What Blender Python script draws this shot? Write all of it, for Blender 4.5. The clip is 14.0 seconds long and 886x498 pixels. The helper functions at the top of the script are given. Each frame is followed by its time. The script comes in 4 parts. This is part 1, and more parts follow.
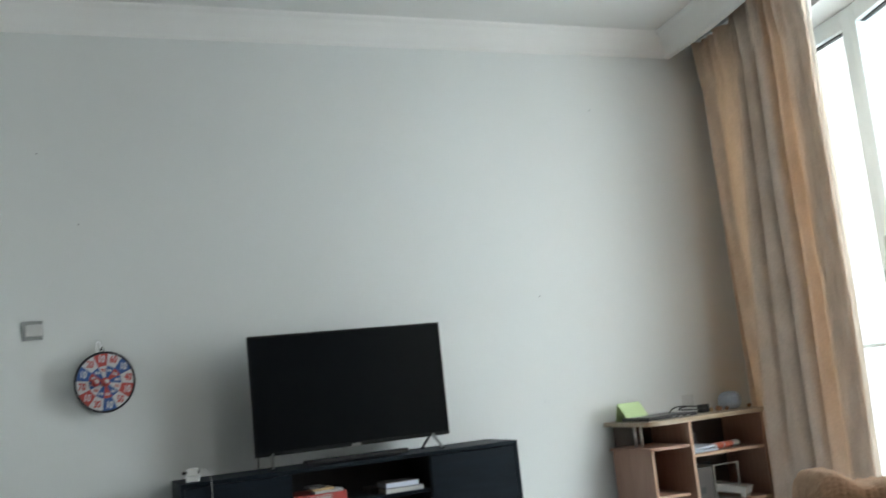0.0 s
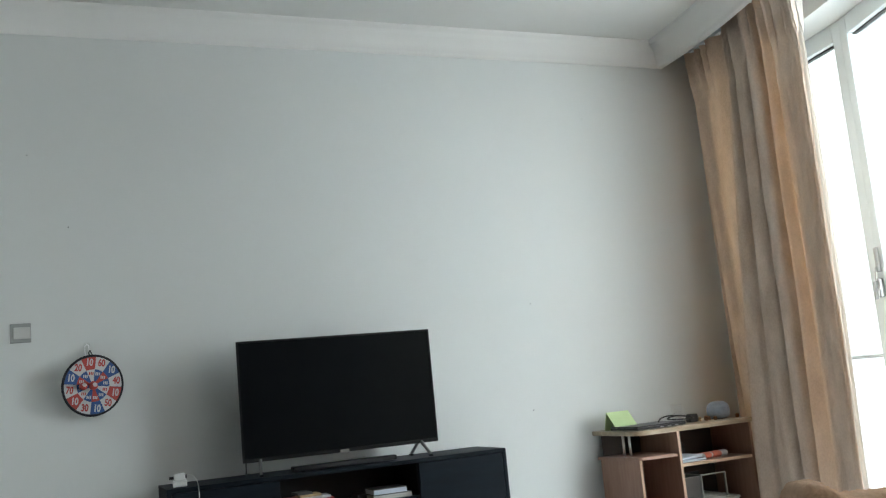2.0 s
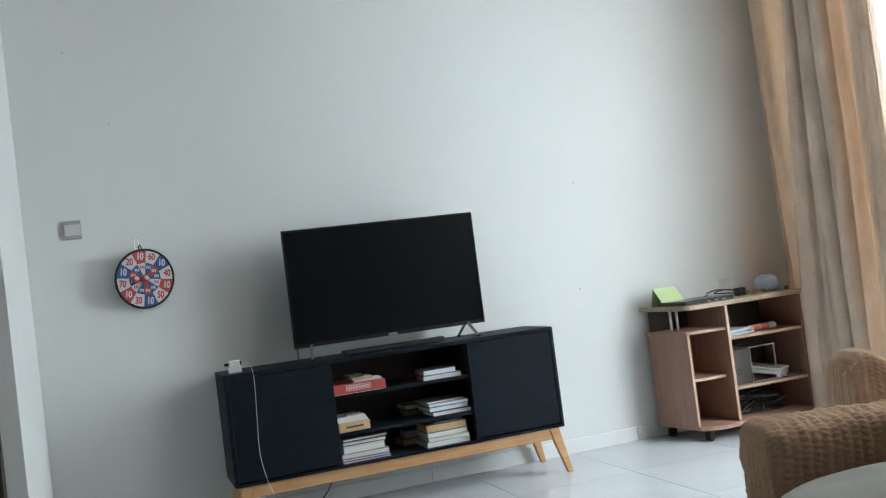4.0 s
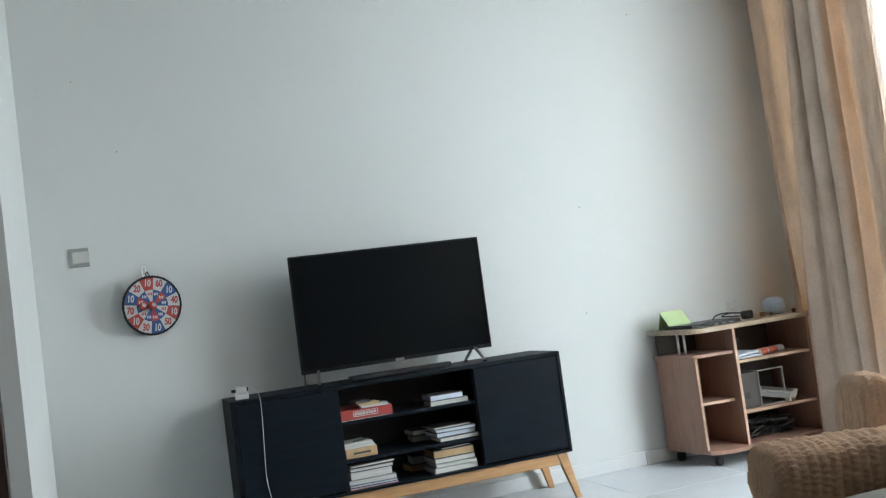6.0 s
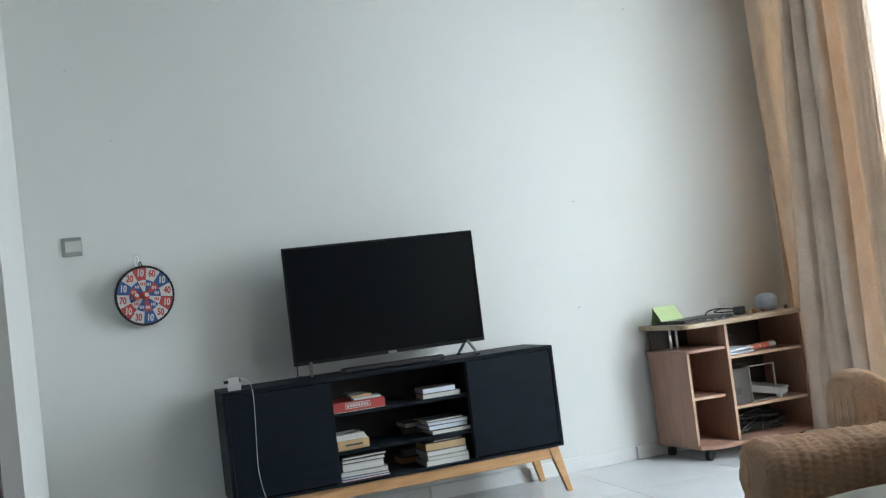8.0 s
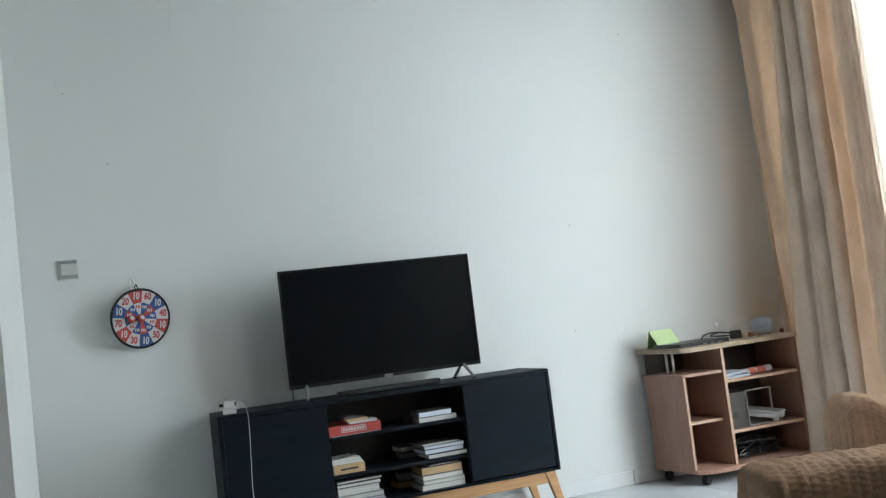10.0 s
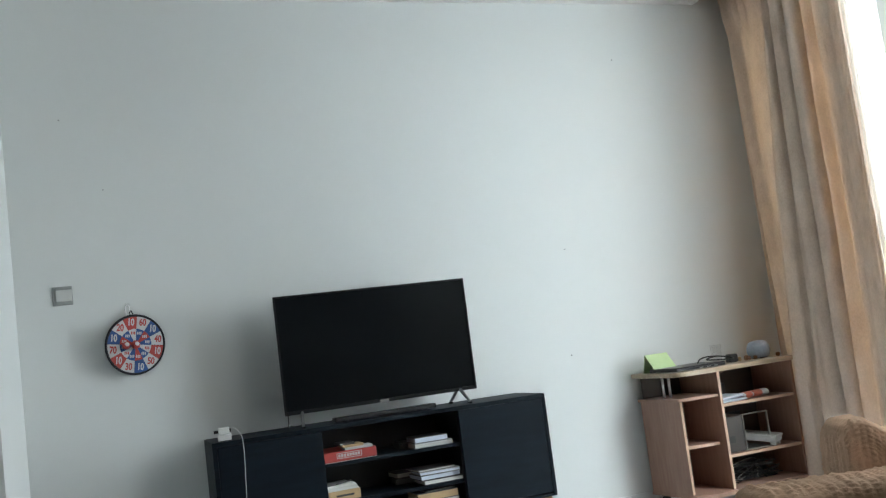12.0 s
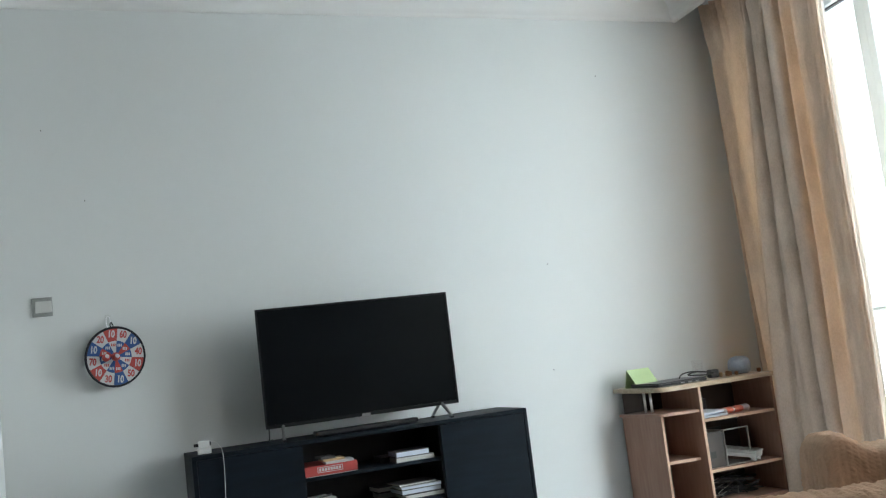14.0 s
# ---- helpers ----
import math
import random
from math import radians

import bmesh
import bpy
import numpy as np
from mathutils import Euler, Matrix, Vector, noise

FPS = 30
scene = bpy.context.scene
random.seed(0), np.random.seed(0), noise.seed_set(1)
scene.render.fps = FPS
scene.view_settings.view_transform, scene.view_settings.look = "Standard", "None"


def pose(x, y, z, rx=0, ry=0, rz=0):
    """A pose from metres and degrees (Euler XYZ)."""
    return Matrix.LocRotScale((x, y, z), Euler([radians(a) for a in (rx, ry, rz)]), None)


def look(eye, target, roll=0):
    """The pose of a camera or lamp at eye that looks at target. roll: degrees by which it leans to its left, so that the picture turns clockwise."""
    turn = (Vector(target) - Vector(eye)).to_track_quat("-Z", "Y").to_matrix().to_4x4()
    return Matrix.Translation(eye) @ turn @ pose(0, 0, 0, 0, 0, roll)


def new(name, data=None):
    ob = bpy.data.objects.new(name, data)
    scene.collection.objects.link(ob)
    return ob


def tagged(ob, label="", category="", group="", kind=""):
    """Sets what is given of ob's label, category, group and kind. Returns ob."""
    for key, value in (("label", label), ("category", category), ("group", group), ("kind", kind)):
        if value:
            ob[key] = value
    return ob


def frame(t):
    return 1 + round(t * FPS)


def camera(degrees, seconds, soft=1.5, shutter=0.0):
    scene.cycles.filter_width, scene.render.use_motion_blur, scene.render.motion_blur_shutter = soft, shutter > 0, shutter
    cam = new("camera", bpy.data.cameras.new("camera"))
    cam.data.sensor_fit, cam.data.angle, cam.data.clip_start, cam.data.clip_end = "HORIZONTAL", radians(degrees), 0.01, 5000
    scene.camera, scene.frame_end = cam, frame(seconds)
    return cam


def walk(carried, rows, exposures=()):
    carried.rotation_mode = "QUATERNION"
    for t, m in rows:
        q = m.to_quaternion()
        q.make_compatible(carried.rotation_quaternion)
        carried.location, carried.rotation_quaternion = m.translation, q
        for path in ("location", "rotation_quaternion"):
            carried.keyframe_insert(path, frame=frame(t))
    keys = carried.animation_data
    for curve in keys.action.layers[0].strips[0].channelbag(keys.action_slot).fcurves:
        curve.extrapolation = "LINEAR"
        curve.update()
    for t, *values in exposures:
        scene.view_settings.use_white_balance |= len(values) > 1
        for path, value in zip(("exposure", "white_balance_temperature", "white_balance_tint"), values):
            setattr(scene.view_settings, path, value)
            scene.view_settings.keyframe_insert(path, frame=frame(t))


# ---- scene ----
# the camera: seconds, place, yaw to the left, pitch up, roll
PATH = [
    (0, -0.790, -4.594, 1.021, -22.55, 8.14, -6.03),
    (0.1, -0.794, -4.597, 1.021, -22.00, 7.80, -6.12),
    (0.2, -0.797, -4.600, 1.020, -22.39, 8.75, -5.94),
    (0.3, -0.801, -4.602, 1.020, -23.03, 10.12, -5.85),
    (0.4, -0.804, -4.605, 1.019, -23.50, 11.42, -5.78),
    (0.5, -0.808, -4.608, 1.019, -23.86, 12.42, -5.65),
    (1, -0.803, -4.610, 1.025, -24.06, 11.93, -5.06),
    (1.5, -0.798, -4.601, 1.025, -23.40, 9.67, -5.31),
    (2, -0.788, -4.597, 1.032, -23.11, 8.37, -5.40),
    (2.5, -0.788, -4.599, 1.023, -22.91, 8.14, -5.53),
    (2.6, -0.783, -4.594, 1.021, -22.72, 7.73, -5.66),
    (2.7, -0.777, -4.589, 1.019, -22.36, 6.78, -6.00),
    (2.8, -0.770, -4.585, 1.017, -21.76, 5.10, -6.41),
    (2.9, -0.764, -4.580, 1.015, -20.86, 2.80, -6.94),
    (3, -0.760, -4.575, 1.013, -19.79, 0.47, -7.41),
    (3.1, -0.759, -4.576, 1.014, -19.18, -0.71, -7.71),
    (3.2, -0.758, -4.577, 1.015, -19.47, 0.09, -7.65),
    (3.3, -0.757, -4.579, 1.015, -20.17, 1.82, -7.35),
    (3.4, -0.757, -4.580, 1.016, -20.41, 2.62, -7.03),
    (3.5, -0.757, -4.582, 1.016, -20.24, 2.48, -6.88),
    (3.7, -0.757, -4.583, 1.017, -19.62, 1.72, -7.15),
    (6, -0.756, -4.593, 1.023, -19.25, 3.26, -7.60),
    (6.5, -0.755, -4.590, 1.017, -19.34, 3.56, -7.63),
    (7, -0.757, -4.591, 1.022, -19.39, 3.33, -7.70),
    (7.5, -0.754, -4.590, 1.020, -19.40, 3.02, -7.51),
    (8, -0.762, -4.590, 1.028, -19.65, 2.73, -7.02),
    (10.5, -0.767, -4.591, 1.022, -20.14, 4.55, -7.03),
    (11, -0.763, -4.593, 1.027, -20.20, 4.80, -7.11),
    (11.5, -0.760, -4.594, 1.024, -20.28, 5.16, -7.10),
    (12, -0.764, -4.595, 1.019, -20.51, 5.68, -7.23),
    (12.5, -0.763, -4.598, 1.020, -21.10, 6.09, -7.21),
    (13, -0.755, -4.595, 1.028, -21.43, 5.95, -6.99),
    (13.5, -0.757, -4.596, 1.025, -21.51, 6.15, -6.87),
    (14, -0.761, -4.599, 1.022, -21.59, 6.35, -6.90),
]


def aimed(x, y, z, yaw, pitch, roll):
    a, b = radians(yaw), radians(pitch)
    ahead = Vector((-math.sin(a) * math.cos(b), math.cos(a) * math.cos(b), math.sin(b)))
    return look((x, y, z), Vector((x, y, z)) + ahead, roll)


cam = camera(50.50, 14.0, soft=1.2, shutter=0.5)
walk(cam, [(row[0], aimed(*row[1:])) for row in PATH], [(0.0, -0.42, 6780, 9), (1.5, -0.46, 6780, 9), (2.5, -0.35, 6720, 9), (3.0, -0.16, 6600, 10), (6.0, -0.12, 6600, 10), (10.5, -0.20, 6570, 9), (14.0, -0.25, 6600, 9)])

# ---- light ----
world = bpy.data.worlds.new("sky")
scene.world = world
world.use_nodes = True
wn = world.node_tree.nodes
sky = wn.new("ShaderNodeTexSky")
sky.sky_type, sky.sun_disc = "NISHITA", False
sky.sun_elevation, sky.sun_rotation = radians(50), radians(200)
wn["Background"].inputs["Strength"].default_value = 0.12
world.node_tree.links.new(sky.outputs["Color"], wn["Background"].inputs["Color"])


def window_light(name, d0, d1, z0, z1, power, turn=0.0, color=(0.80, 0.92, 1.0)):
    """Sky light standing in one glazed opening of the curved facade."""
    data = bpy.data.lights.new(name, "AREA")
    a, b = glass_at(d0), glass_at(d1)
    mid, along = (a + b) / 2, (b - a)
    data.shape, data.size, data.size_y = "RECTANGLE", along.length + 1.1, z1 - z0 + 1.1
    data.energy, data.color = power * data.size * data.size_y, color
    inward = Vector((along.y, -along.x, 0)).normalized()
    if inward.x > 0:
        inward = -inward
    eye = Vector((mid.x, mid.y, (z0 + z1) / 2 + 0.4)) - inward * 1.15
    inward.rotate(Euler((0, 0, math.radians(turn))))
    ob = new(name, data)
    ob.matrix_world = look(eye, eye + inward + Vector((0, 0, -0.75)))
    return ob


# ---- plan of the curved facade: d is the distance from the end wall ----
def cornice_x(d):
    return 2.73 - 0.05 * d - 0.1 * d * d if d < 1.8 else 2.316 - 0.41 * (d - 1.8)


def off_at(d, out):
    """The point of the facade's line at d, set out by the given distance."""
    e = 0.01
    t = Vector((cornice_x(d + e) - cornice_x(d - e), -2 * e, 0)).normalized()
    return Vector((cornice_x(d) - t.y * out, -d + t.x * out, 0))


def wall_at(d):
    return off_at(d, 0.37)


def glass_at(d):
    return off_at(d, 0.63)


# ---- materials ----
def mat(name, color, rough=0.5, metal=0.0, vary=0.08, scale=6.0, bump=0.0, bump_scale=200.0, stretch=(1, 1, 1), color2=None, spec=0.5,
        coat=0.0, island=0.0, fine=0.5):
    m = bpy.data.materials.new(name)
    m.use_nodes = True
    n, l = m.node_tree.nodes, m.node_tree.links
    b = n["Principled BSDF"]
    b.inputs["Roughness"].default_value, b.inputs["Metallic"].default_value = rough, metal
    b.inputs["Specular IOR Level"].default_value = spec
    b.inputs["Coat Weight"].default_value = coat
    tc, mp = n.new("ShaderNodeTexCoord"), n.new("ShaderNodeMapping")
    mp.inputs["Scale"].default_value = stretch
    l.new(tc.outputs["Object"], mp.inputs["Vector"])
    big, small = n.new("ShaderNodeTexNoise"), n.new("ShaderNodeTexNoise")
    big.inputs["Scale"].default_value, big.inputs["Detail"].default_value = scale, 4
    small.inputs["Scale"].default_value, small.inputs["Detail"].default_value = scale * 14, 3
    for t in (big, small):
        l.new(mp.outputs["Vector"], t.inputs["Vector"])
    add = n.new("ShaderNodeMix")
    add.inputs["Factor"].default_value = 0.5 * fine
    l.new(big.outputs["Fac"], add.inputs[2]), l.new(small.outputs["Fac"], add.inputs[3])
    fac = add.outputs[0]
    if island:
        info, sum_ = n.new("ShaderNodeObjectInfo"), n.new("ShaderNodeMath")
        sum_.operation = "MULTIPLY_ADD"
        sum_.inputs[1].default_value = island
        l.new(info.outputs["Random"], sum_.inputs[0]), l.new(fac, sum_.inputs[2])
        fac = sum_.outputs[0]
    ramp = n.new("ShaderNodeValToRGB")
    c = Vector(color)
    c2 = Vector(color2) if color2 else c * (1 + vary)
    c1 = c if color2 else c * (1 - vary)
    ramp.color_ramp.elements[0].position, ramp.color_ramp.elements[1].position = 0.32, 0.68
    ramp.color_ramp.elements[0].color, ramp.color_ramp.elements[1].color = (*c1, 1), (*[min(1, v) for v in c2], 1)
    l.new(fac, ramp.inputs["Fac"]), l.new(ramp.outputs["Color"], b.inputs["Base Color"])
    rr = n.new("ShaderNodeMapRange")
    rr.inputs[3].default_value, rr.inputs[4].default_value = rough * 0.85, min(1, rough * 1.15)
    l.new(big.outputs["Fac"], rr.inputs[0]), l.new(rr.outputs[0], b.inputs["Roughness"])
    if bump:
        bt, bp = n.new("ShaderNodeTexNoise"), n.new("ShaderNodeBump")
        bt.inputs["Scale"].default_value, bt.inputs["Detail"].default_value = bump_scale, 3
        bp.inputs["Strength"].default_value, bp.inputs["Distance"].default_value = bump, 0.002
        l.new(mp.outputs["Vector"], bt.inputs["Vector"]), l.new(bt.outputs["Fac"], bp.inputs["Height"])
        l.new(bp.outputs["Normal"], b.inputs["Normal"])
    return m


def cloth(name, color, through_share, weave=900.0, color2=None, glow=(0.80, 0.40, 0.165)):
    """A woven cloth that lets part of the light through."""
    m = mat(name, color, 0.9, vary=0.10, scale=9, stretch=(1, 1, 0.6), bump=0.5, bump_scale=weave, color2=color2, spec=0.15, fine=0.7)
    n, l = m.node_tree.nodes, m.node_tree.links
    b, out = n["Principled BSDF"], n["Material Output"]
    tr, mix = n.new("ShaderNodeBsdfTranslucent"), n.new("ShaderNodeMixShader")
    tr.inputs["Color"].default_value = (*glow, 1)
    mix.inputs["Fac"].default_value = through_share
    l.new(b.outputs[0], mix.inputs[1]), l.new(tr.outputs[0], mix.inputs[2]), l.new(mix.outputs[0], out.inputs["Surface"])
    return m


PAINT = mat("wall_paint", (0.62, 0.632, 0.62), 0.55, vary=0.02, scale=1.1, bump=0.12, bump_scale=120, fine=0.3)
# colour of unseen walls, picked to cut and warm the light they bounce
BOUNCEPAINT = mat("beige_bounce_paint", (0.52, 0.38, 0.24), 0.6, vary=0.03, scale=1.1, bump=0.12, bump_scale=120)
CEIL = mat("ceiling_paint", (0.62, 0.62, 0.60), 0.7, vary=0.02, scale=1.5, bump=0.1, bump_scale=150)
GYPSUM = mat("cornice_gypsum", (0.70, 0.69, 0.67), 0.6, vary=0.02, scale=3, bump=0.15, bump_scale=90)
TILE = mat("floor_tile", (0.50, 0.515, 0.53), 0.22, vary=0.04, scale=2.5, island=0.12, spec=0.5)
GROUT = mat("grout", (0.52, 0.52, 0.51), 0.9, vary=0.1, scale=20)
SKIRT = mat("skirting_tile", (0.64, 0.65, 0.65), 0.3, vary=0.03, scale=4, island=0.1)
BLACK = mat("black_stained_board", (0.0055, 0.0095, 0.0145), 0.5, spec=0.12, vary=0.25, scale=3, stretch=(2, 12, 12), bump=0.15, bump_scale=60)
# the same board inside the open shelves, its colour darkened for the shade there
BLACKSHADE = mat("black_board_inside_shade", (0.005, 0.0065, 0.009), 0.5, vary=0.3, scale=5)
OAK = mat("pale_oak", (0.40, 0.205, 0.085), 0.45, scale=4, stretch=(1.2, 14, 14), color2=(0.55, 0.32, 0.15), bump=0.2, bump_scale=50)
TVBLACK = mat("tv_plastic", (0.008, 0.008, 0.009), 0.4, vary=0.1, spec=0.2)
SCREEN = mat("tv_screen", (0.005, 0.006, 0.007), 0.18, vary=0.1, spec=0.10)
STEEL = mat("brushed_steel", (0.36, 0.36, 0.36), 0.32, 1.0, vary=0.06)
CHROME = mat("chrome", (0.85, 0.85, 0.86), 0.28, 1.0, vary=0.03)
BEECH = mat("beech_laminate", (0.29, 0.160, 0.112), 0.42, scale=5, stretch=(10, 10, 1.1), color2=(0.38, 0.225, 0.165), bump=0.1, bump_scale=80)
BEECHTOP = mat("worn_beech_top", (0.25, 0.18, 0.12), 0.38, scale=7, stretch=(1.4, 8, 8), color2=(0.42, 0.325, 0.225), bump=0.2, bump_scale=70)
# near-black brown: the trolley's inner shade put into its back panels
BACKSHADE = mat("brown_shaded_back", (0.060, 0.040, 0.032), 0.6, vary=0.12, scale=6)
EDGE = mat("beech_edge_band", (0.50, 0.33, 0.23), 0.4, vary=0.1, scale=30)
CASTOR = mat("castor_plastic", (0.012, 0.012, 0.013), 0.5, vary=0.1)
CURTAIN = cloth("velvet_curtain", (0.49, 0.395, 0.32), 0.06, color2=(0.69, 0.575, 0.48), glow=(0.80, 0.42, 0.175))
# for sheets added behind the folds to hold back window light and grey them
BACKSHEET = cloth("backlight_sheet", (0.48, 0.44, 0.40), 0.14, color2=(0.54, 0.50, 0.46), glow=(0.72, 0.62, 0.52))
SLIP = mat("stretch_slipcover", (0.64, 0.43, 0.295), 0.9, vary=0.18, scale=7, bump=1.0, bump_scale=150, spec=0.15)
SHEET = mat("offwhite_cotton", (0.62, 0.61, 0.57), 0.85, vary=0.05, scale=10, bump=0.3, bump_scale=600, spec=0.2)
PVC = mat("white_window_frame", (0.60, 0.65, 0.66), 0.35, vary=0.03, scale=4)
GASKET = mat("window_gasket", (0.03, 0.03, 0.03), 0.6, vary=0.1)
WHITE = mat("white_plastic", (0.68, 0.68, 0.66), 0.35, vary=0.03)
SWGREY = mat("grey_switch_plate", (0.30, 0.31, 0.30), 0.4, 0.2, vary=0.05)
SILVERP = mat("silver_plastic", (0.36, 0.35, 0.32), 0.35, 0.6, vary=0.05)
RED = mat("red_print", (0.37, 0.042, 0.034), 0.55, vary=0.08, scale=30)
BLUE = mat("blue_print", (0.018, 0.070, 0.22), 0.6, vary=0.08, scale=30)
CREAM = mat("white_print", (0.48, 0.47, 0.47), 0.65, vary=0.05, scale=30)
RIM = mat("black_cloth_rim", (0.012, 0.012, 0.016), 0.8, vary=0.2, scale=40)
PAPER = mat("paper_block", (0.52, 0.51, 0.48), 0.8, vary=0.22, scale=6, stretch=(0.6, 0.6, 90), island=0.2)
PAPERB = mat("bluish_paper_block", (0.55, 0.60, 0.68), 0.75, vary=0.08, scale=4, stretch=(1, 1, 60))
KRAFT = mat("tan_cover", (0.46, 0.31, 0.16), 0.7, vary=0.12, scale=12)
GREYC = mat("grey_cover", (0.30, 0.31, 0.31), 0.6, vary=0.1, scale=12)
GREENC = mat("pale_green_cover", (0.38, 0.44, 0.36), 0.6, vary=0.1, scale=12)
DARKC = mat("dark_cover", (0.05, 0.045, 0.045), 0.55, vary=0.2, scale=12)
NOTEG = mat("lime_green_card", (0.46, 0.59, 0.31), 0.7, vary=0.05, scale=10)
LAPTOP = mat("laptop_black", (0.02, 0.02, 0.023), 0.35, vary=0.1)
GREYCL = mat("grey_woven_speaker", (0.31, 0.345, 0.40), 0.9, vary=0.15, scale=60, bump=0.5, bump_scale=500)
ORANGEP = mat("red_orange_print", (0.56, 0.14, 0.09), 0.6, vary=0.15, scale=30)
METALC = mat("grey_metal_case", (0.085, 0.078, 0.073), 0.42, 0.3, vary=0.06)
CASEIN = mat("case_inside", (0.05, 0.05, 0.05), 0.7, vary=0.1)
TRAY = mat("white_box_plastic", (0.50, 0.50, 0.48), 0.4, vary=0.05)
BROWNT = mat("brown_trinket", (0.20, 0.085, 0.03), 0.5, vary=0.4, scale=60)
DOORW = mat("dark_door_wood", (0.030, 0.014, 0.009), 0.4, scale=4, stretch=(12, 12, 1), vary=0.3)
NAIL = mat("nail_hole", (0.10, 0.10, 0.10), 0.8, vary=0.2)
WIRE = mat("white_cable", (0.70, 0.70, 0.67), 0.5, vary=0.03)
BWIRE = mat("black_cable", (0.012, 0.012, 0.012), 0.5, vary=0.1)
GLASS = bpy.data.materials.new("window_glass")
GLASS.use_nodes = True
_g = GLASS.node_tree.nodes["Principled BSDF"]
_g.inputs["Transmission Weight"].default_value, _g.inputs["Roughness"].default_value, _g.inputs["IOR"].default_value = 1.0, 0.0, 1.03
TUMBLER = bpy.data.materials.new("drinking_glass")
TUMBLER.use_nodes = True
_g = TUMBLER.node_tree.nodes["Principled BSDF"]
_g.inputs["Alpha"].default_value, _g.inputs["Roughness"].default_value = 0.04, 0.05


# ---- mesh helpers ----
def link(name, bm, material, parent=None, label="", smooth=False):
    me = bpy.data.meshes.new(name)
    bm.normal_update()
    bm.to_mesh(me)
    bm.free()
    if smooth:
        me.shade_smooth()
    for one in material if isinstance(material, (list, tuple)) else [material]:
        me.materials.append(one)
    ob = new(name, me)
    ob.parent = parent
    if label:
        tagged(ob, label)
    return ob


def part(name, bm, material, parent, label="", smooth=False):
    return link(name, bm, material, parent, label, smooth)


def thing(name, m, label, category, group="", kind=""):
    ob = new(name)
    ob.empty_display_size = 0.1
    ob.matrix_world = m
    return tagged(ob, label, category, group, kind)


def box(x0, x1, y0, y1, z0, z1, bevel=0.0, seg=1):
    bm = bmesh.new()
    bmesh.ops.create_cube(bm, size=1)
    for v in bm.verts:
        v.co = Vector((x0 + (v.co.x + 0.5) * (x1 - x0), y0 + (v.co.y + 0.5) * (y1 - y0), z0 + (v.co.z + 0.5) * (z1 - z0)))
    if bevel:
        bmesh.ops.bevel(bm, geom=bm.edges[:], offset=bevel, segments=seg, profile=0.5, affect="EDGES")
    return bm


def join(*bms):
    out = bmesh.new()
    for b in bms:
        me = bpy.data.meshes.new("tmp")
        b.to_mesh(me)
        out.from_mesh(me)
        bpy.data.meshes.remove(me)
        b.free()
    return out


def moved(bm, m):
    bm.transform(m)
    return bm


def prism(outline, z0, z1, bevel=0.0):
    """A plate with the given outline in plan, counterclockwise."""
    bm = bmesh.new()
    low = [bm.verts.new((x, y, z0)) for x, y in outline]
    top = [bm.verts.new((x, y, z1)) for x, y in outline]
    k = len(outline)
    bm.faces.new(low[::-1])
    bm.faces.new(top)
    for i in range(k):
        bm.faces.new((low[i], low[(i + 1) % k], top[(i + 1) % k], top[i]))
    if bevel:
        sharp = [e for e in bm.edges if abs(e.verts[0].co.z - e.verts[1].co.z) < 1e-6]
        bmesh.ops.bevel(bm, geom=sharp, offset=bevel, segments=2, profile=0.5, affect="EDGES")
    return bm


def rod(points, radius, sides=8, taper=1.0):
    """A round rod or cable along the given points."""
    bm = bmesh.new()
    pts = [Vector(p) for p in points]
    rings = []
    for i, p in enumerate(pts):
        t = (pts[min(i + 1, len(pts) - 1)] - pts[max(i - 1, 0)]).normalized()
        side = t.cross(Vector((0.31, 0.2, 0.93)) if abs(t.z) < 0.9 else Vector((1, 0.1, 0))).normalized()
        up = side.cross(t)
        r = radius * (1 + (taper - 1) * i / max(1, len(pts) - 1))
        rings.append([bm.verts.new(p + r * (math.cos(a) * side + math.sin(a) * up)) for a in [2 * math.pi * k / sides for k in range(sides)]])
    for a, b in zip(rings, rings[1:]):
        for k in range(sides):
            bm.faces.new((a[k], a[(k + 1) % sides], b[(k + 1) % sides], b[k]))
    bm.faces.new(rings[0][::-1])
    bm.faces.new(rings[-1])
    bmesh.ops.recalc_face_normals(bm, faces=bm.faces[:])
    return bm


def curve_points(keys, n=40):
    """A smooth line (Catmull-Rom) through the keys."""
    p = [Vector(k) for k in keys]
    p = [2 * p[0] - p[1], *p, 2 * p[-1] - p[-2]]
    out = []
    spans = len(p) - 3
    for i in range(n + 1):
        s = min(i / n * spans, spans - 1e-6)
        k, u = int(s), s - int(s)
        a, b, c, d = p[k:k + 4]
        out.append(0.5 * ((2 * b) + (c - a) * u + (2 * a - 5 * b + 4 * c - d) * u * u + (3 * b - a - 3 * c + d) * u ** 3))
    return out


def lathe(profile, sides=32):
    """A turned body about z from (radius, height) pairs."""
    bm = bmesh.new()
    rings = [[bm.verts.new((max(r, 1e-4) * math.cos(2 * math.pi * k / sides), max(r, 1e-4) * math.sin(2 * math.pi * k / sides), z)) for k in range(sides)] for r, z in profile]
    for a, b in zip(rings, rings[1:]):
        for k in range(sides):
            bm.faces.new((a[k], a[(k + 1) % sides], b[(k + 1) % sides], b[k]))
    bm.faces.new(rings[0][::-1])
    bm.faces.new(rings[-1])
    return bm


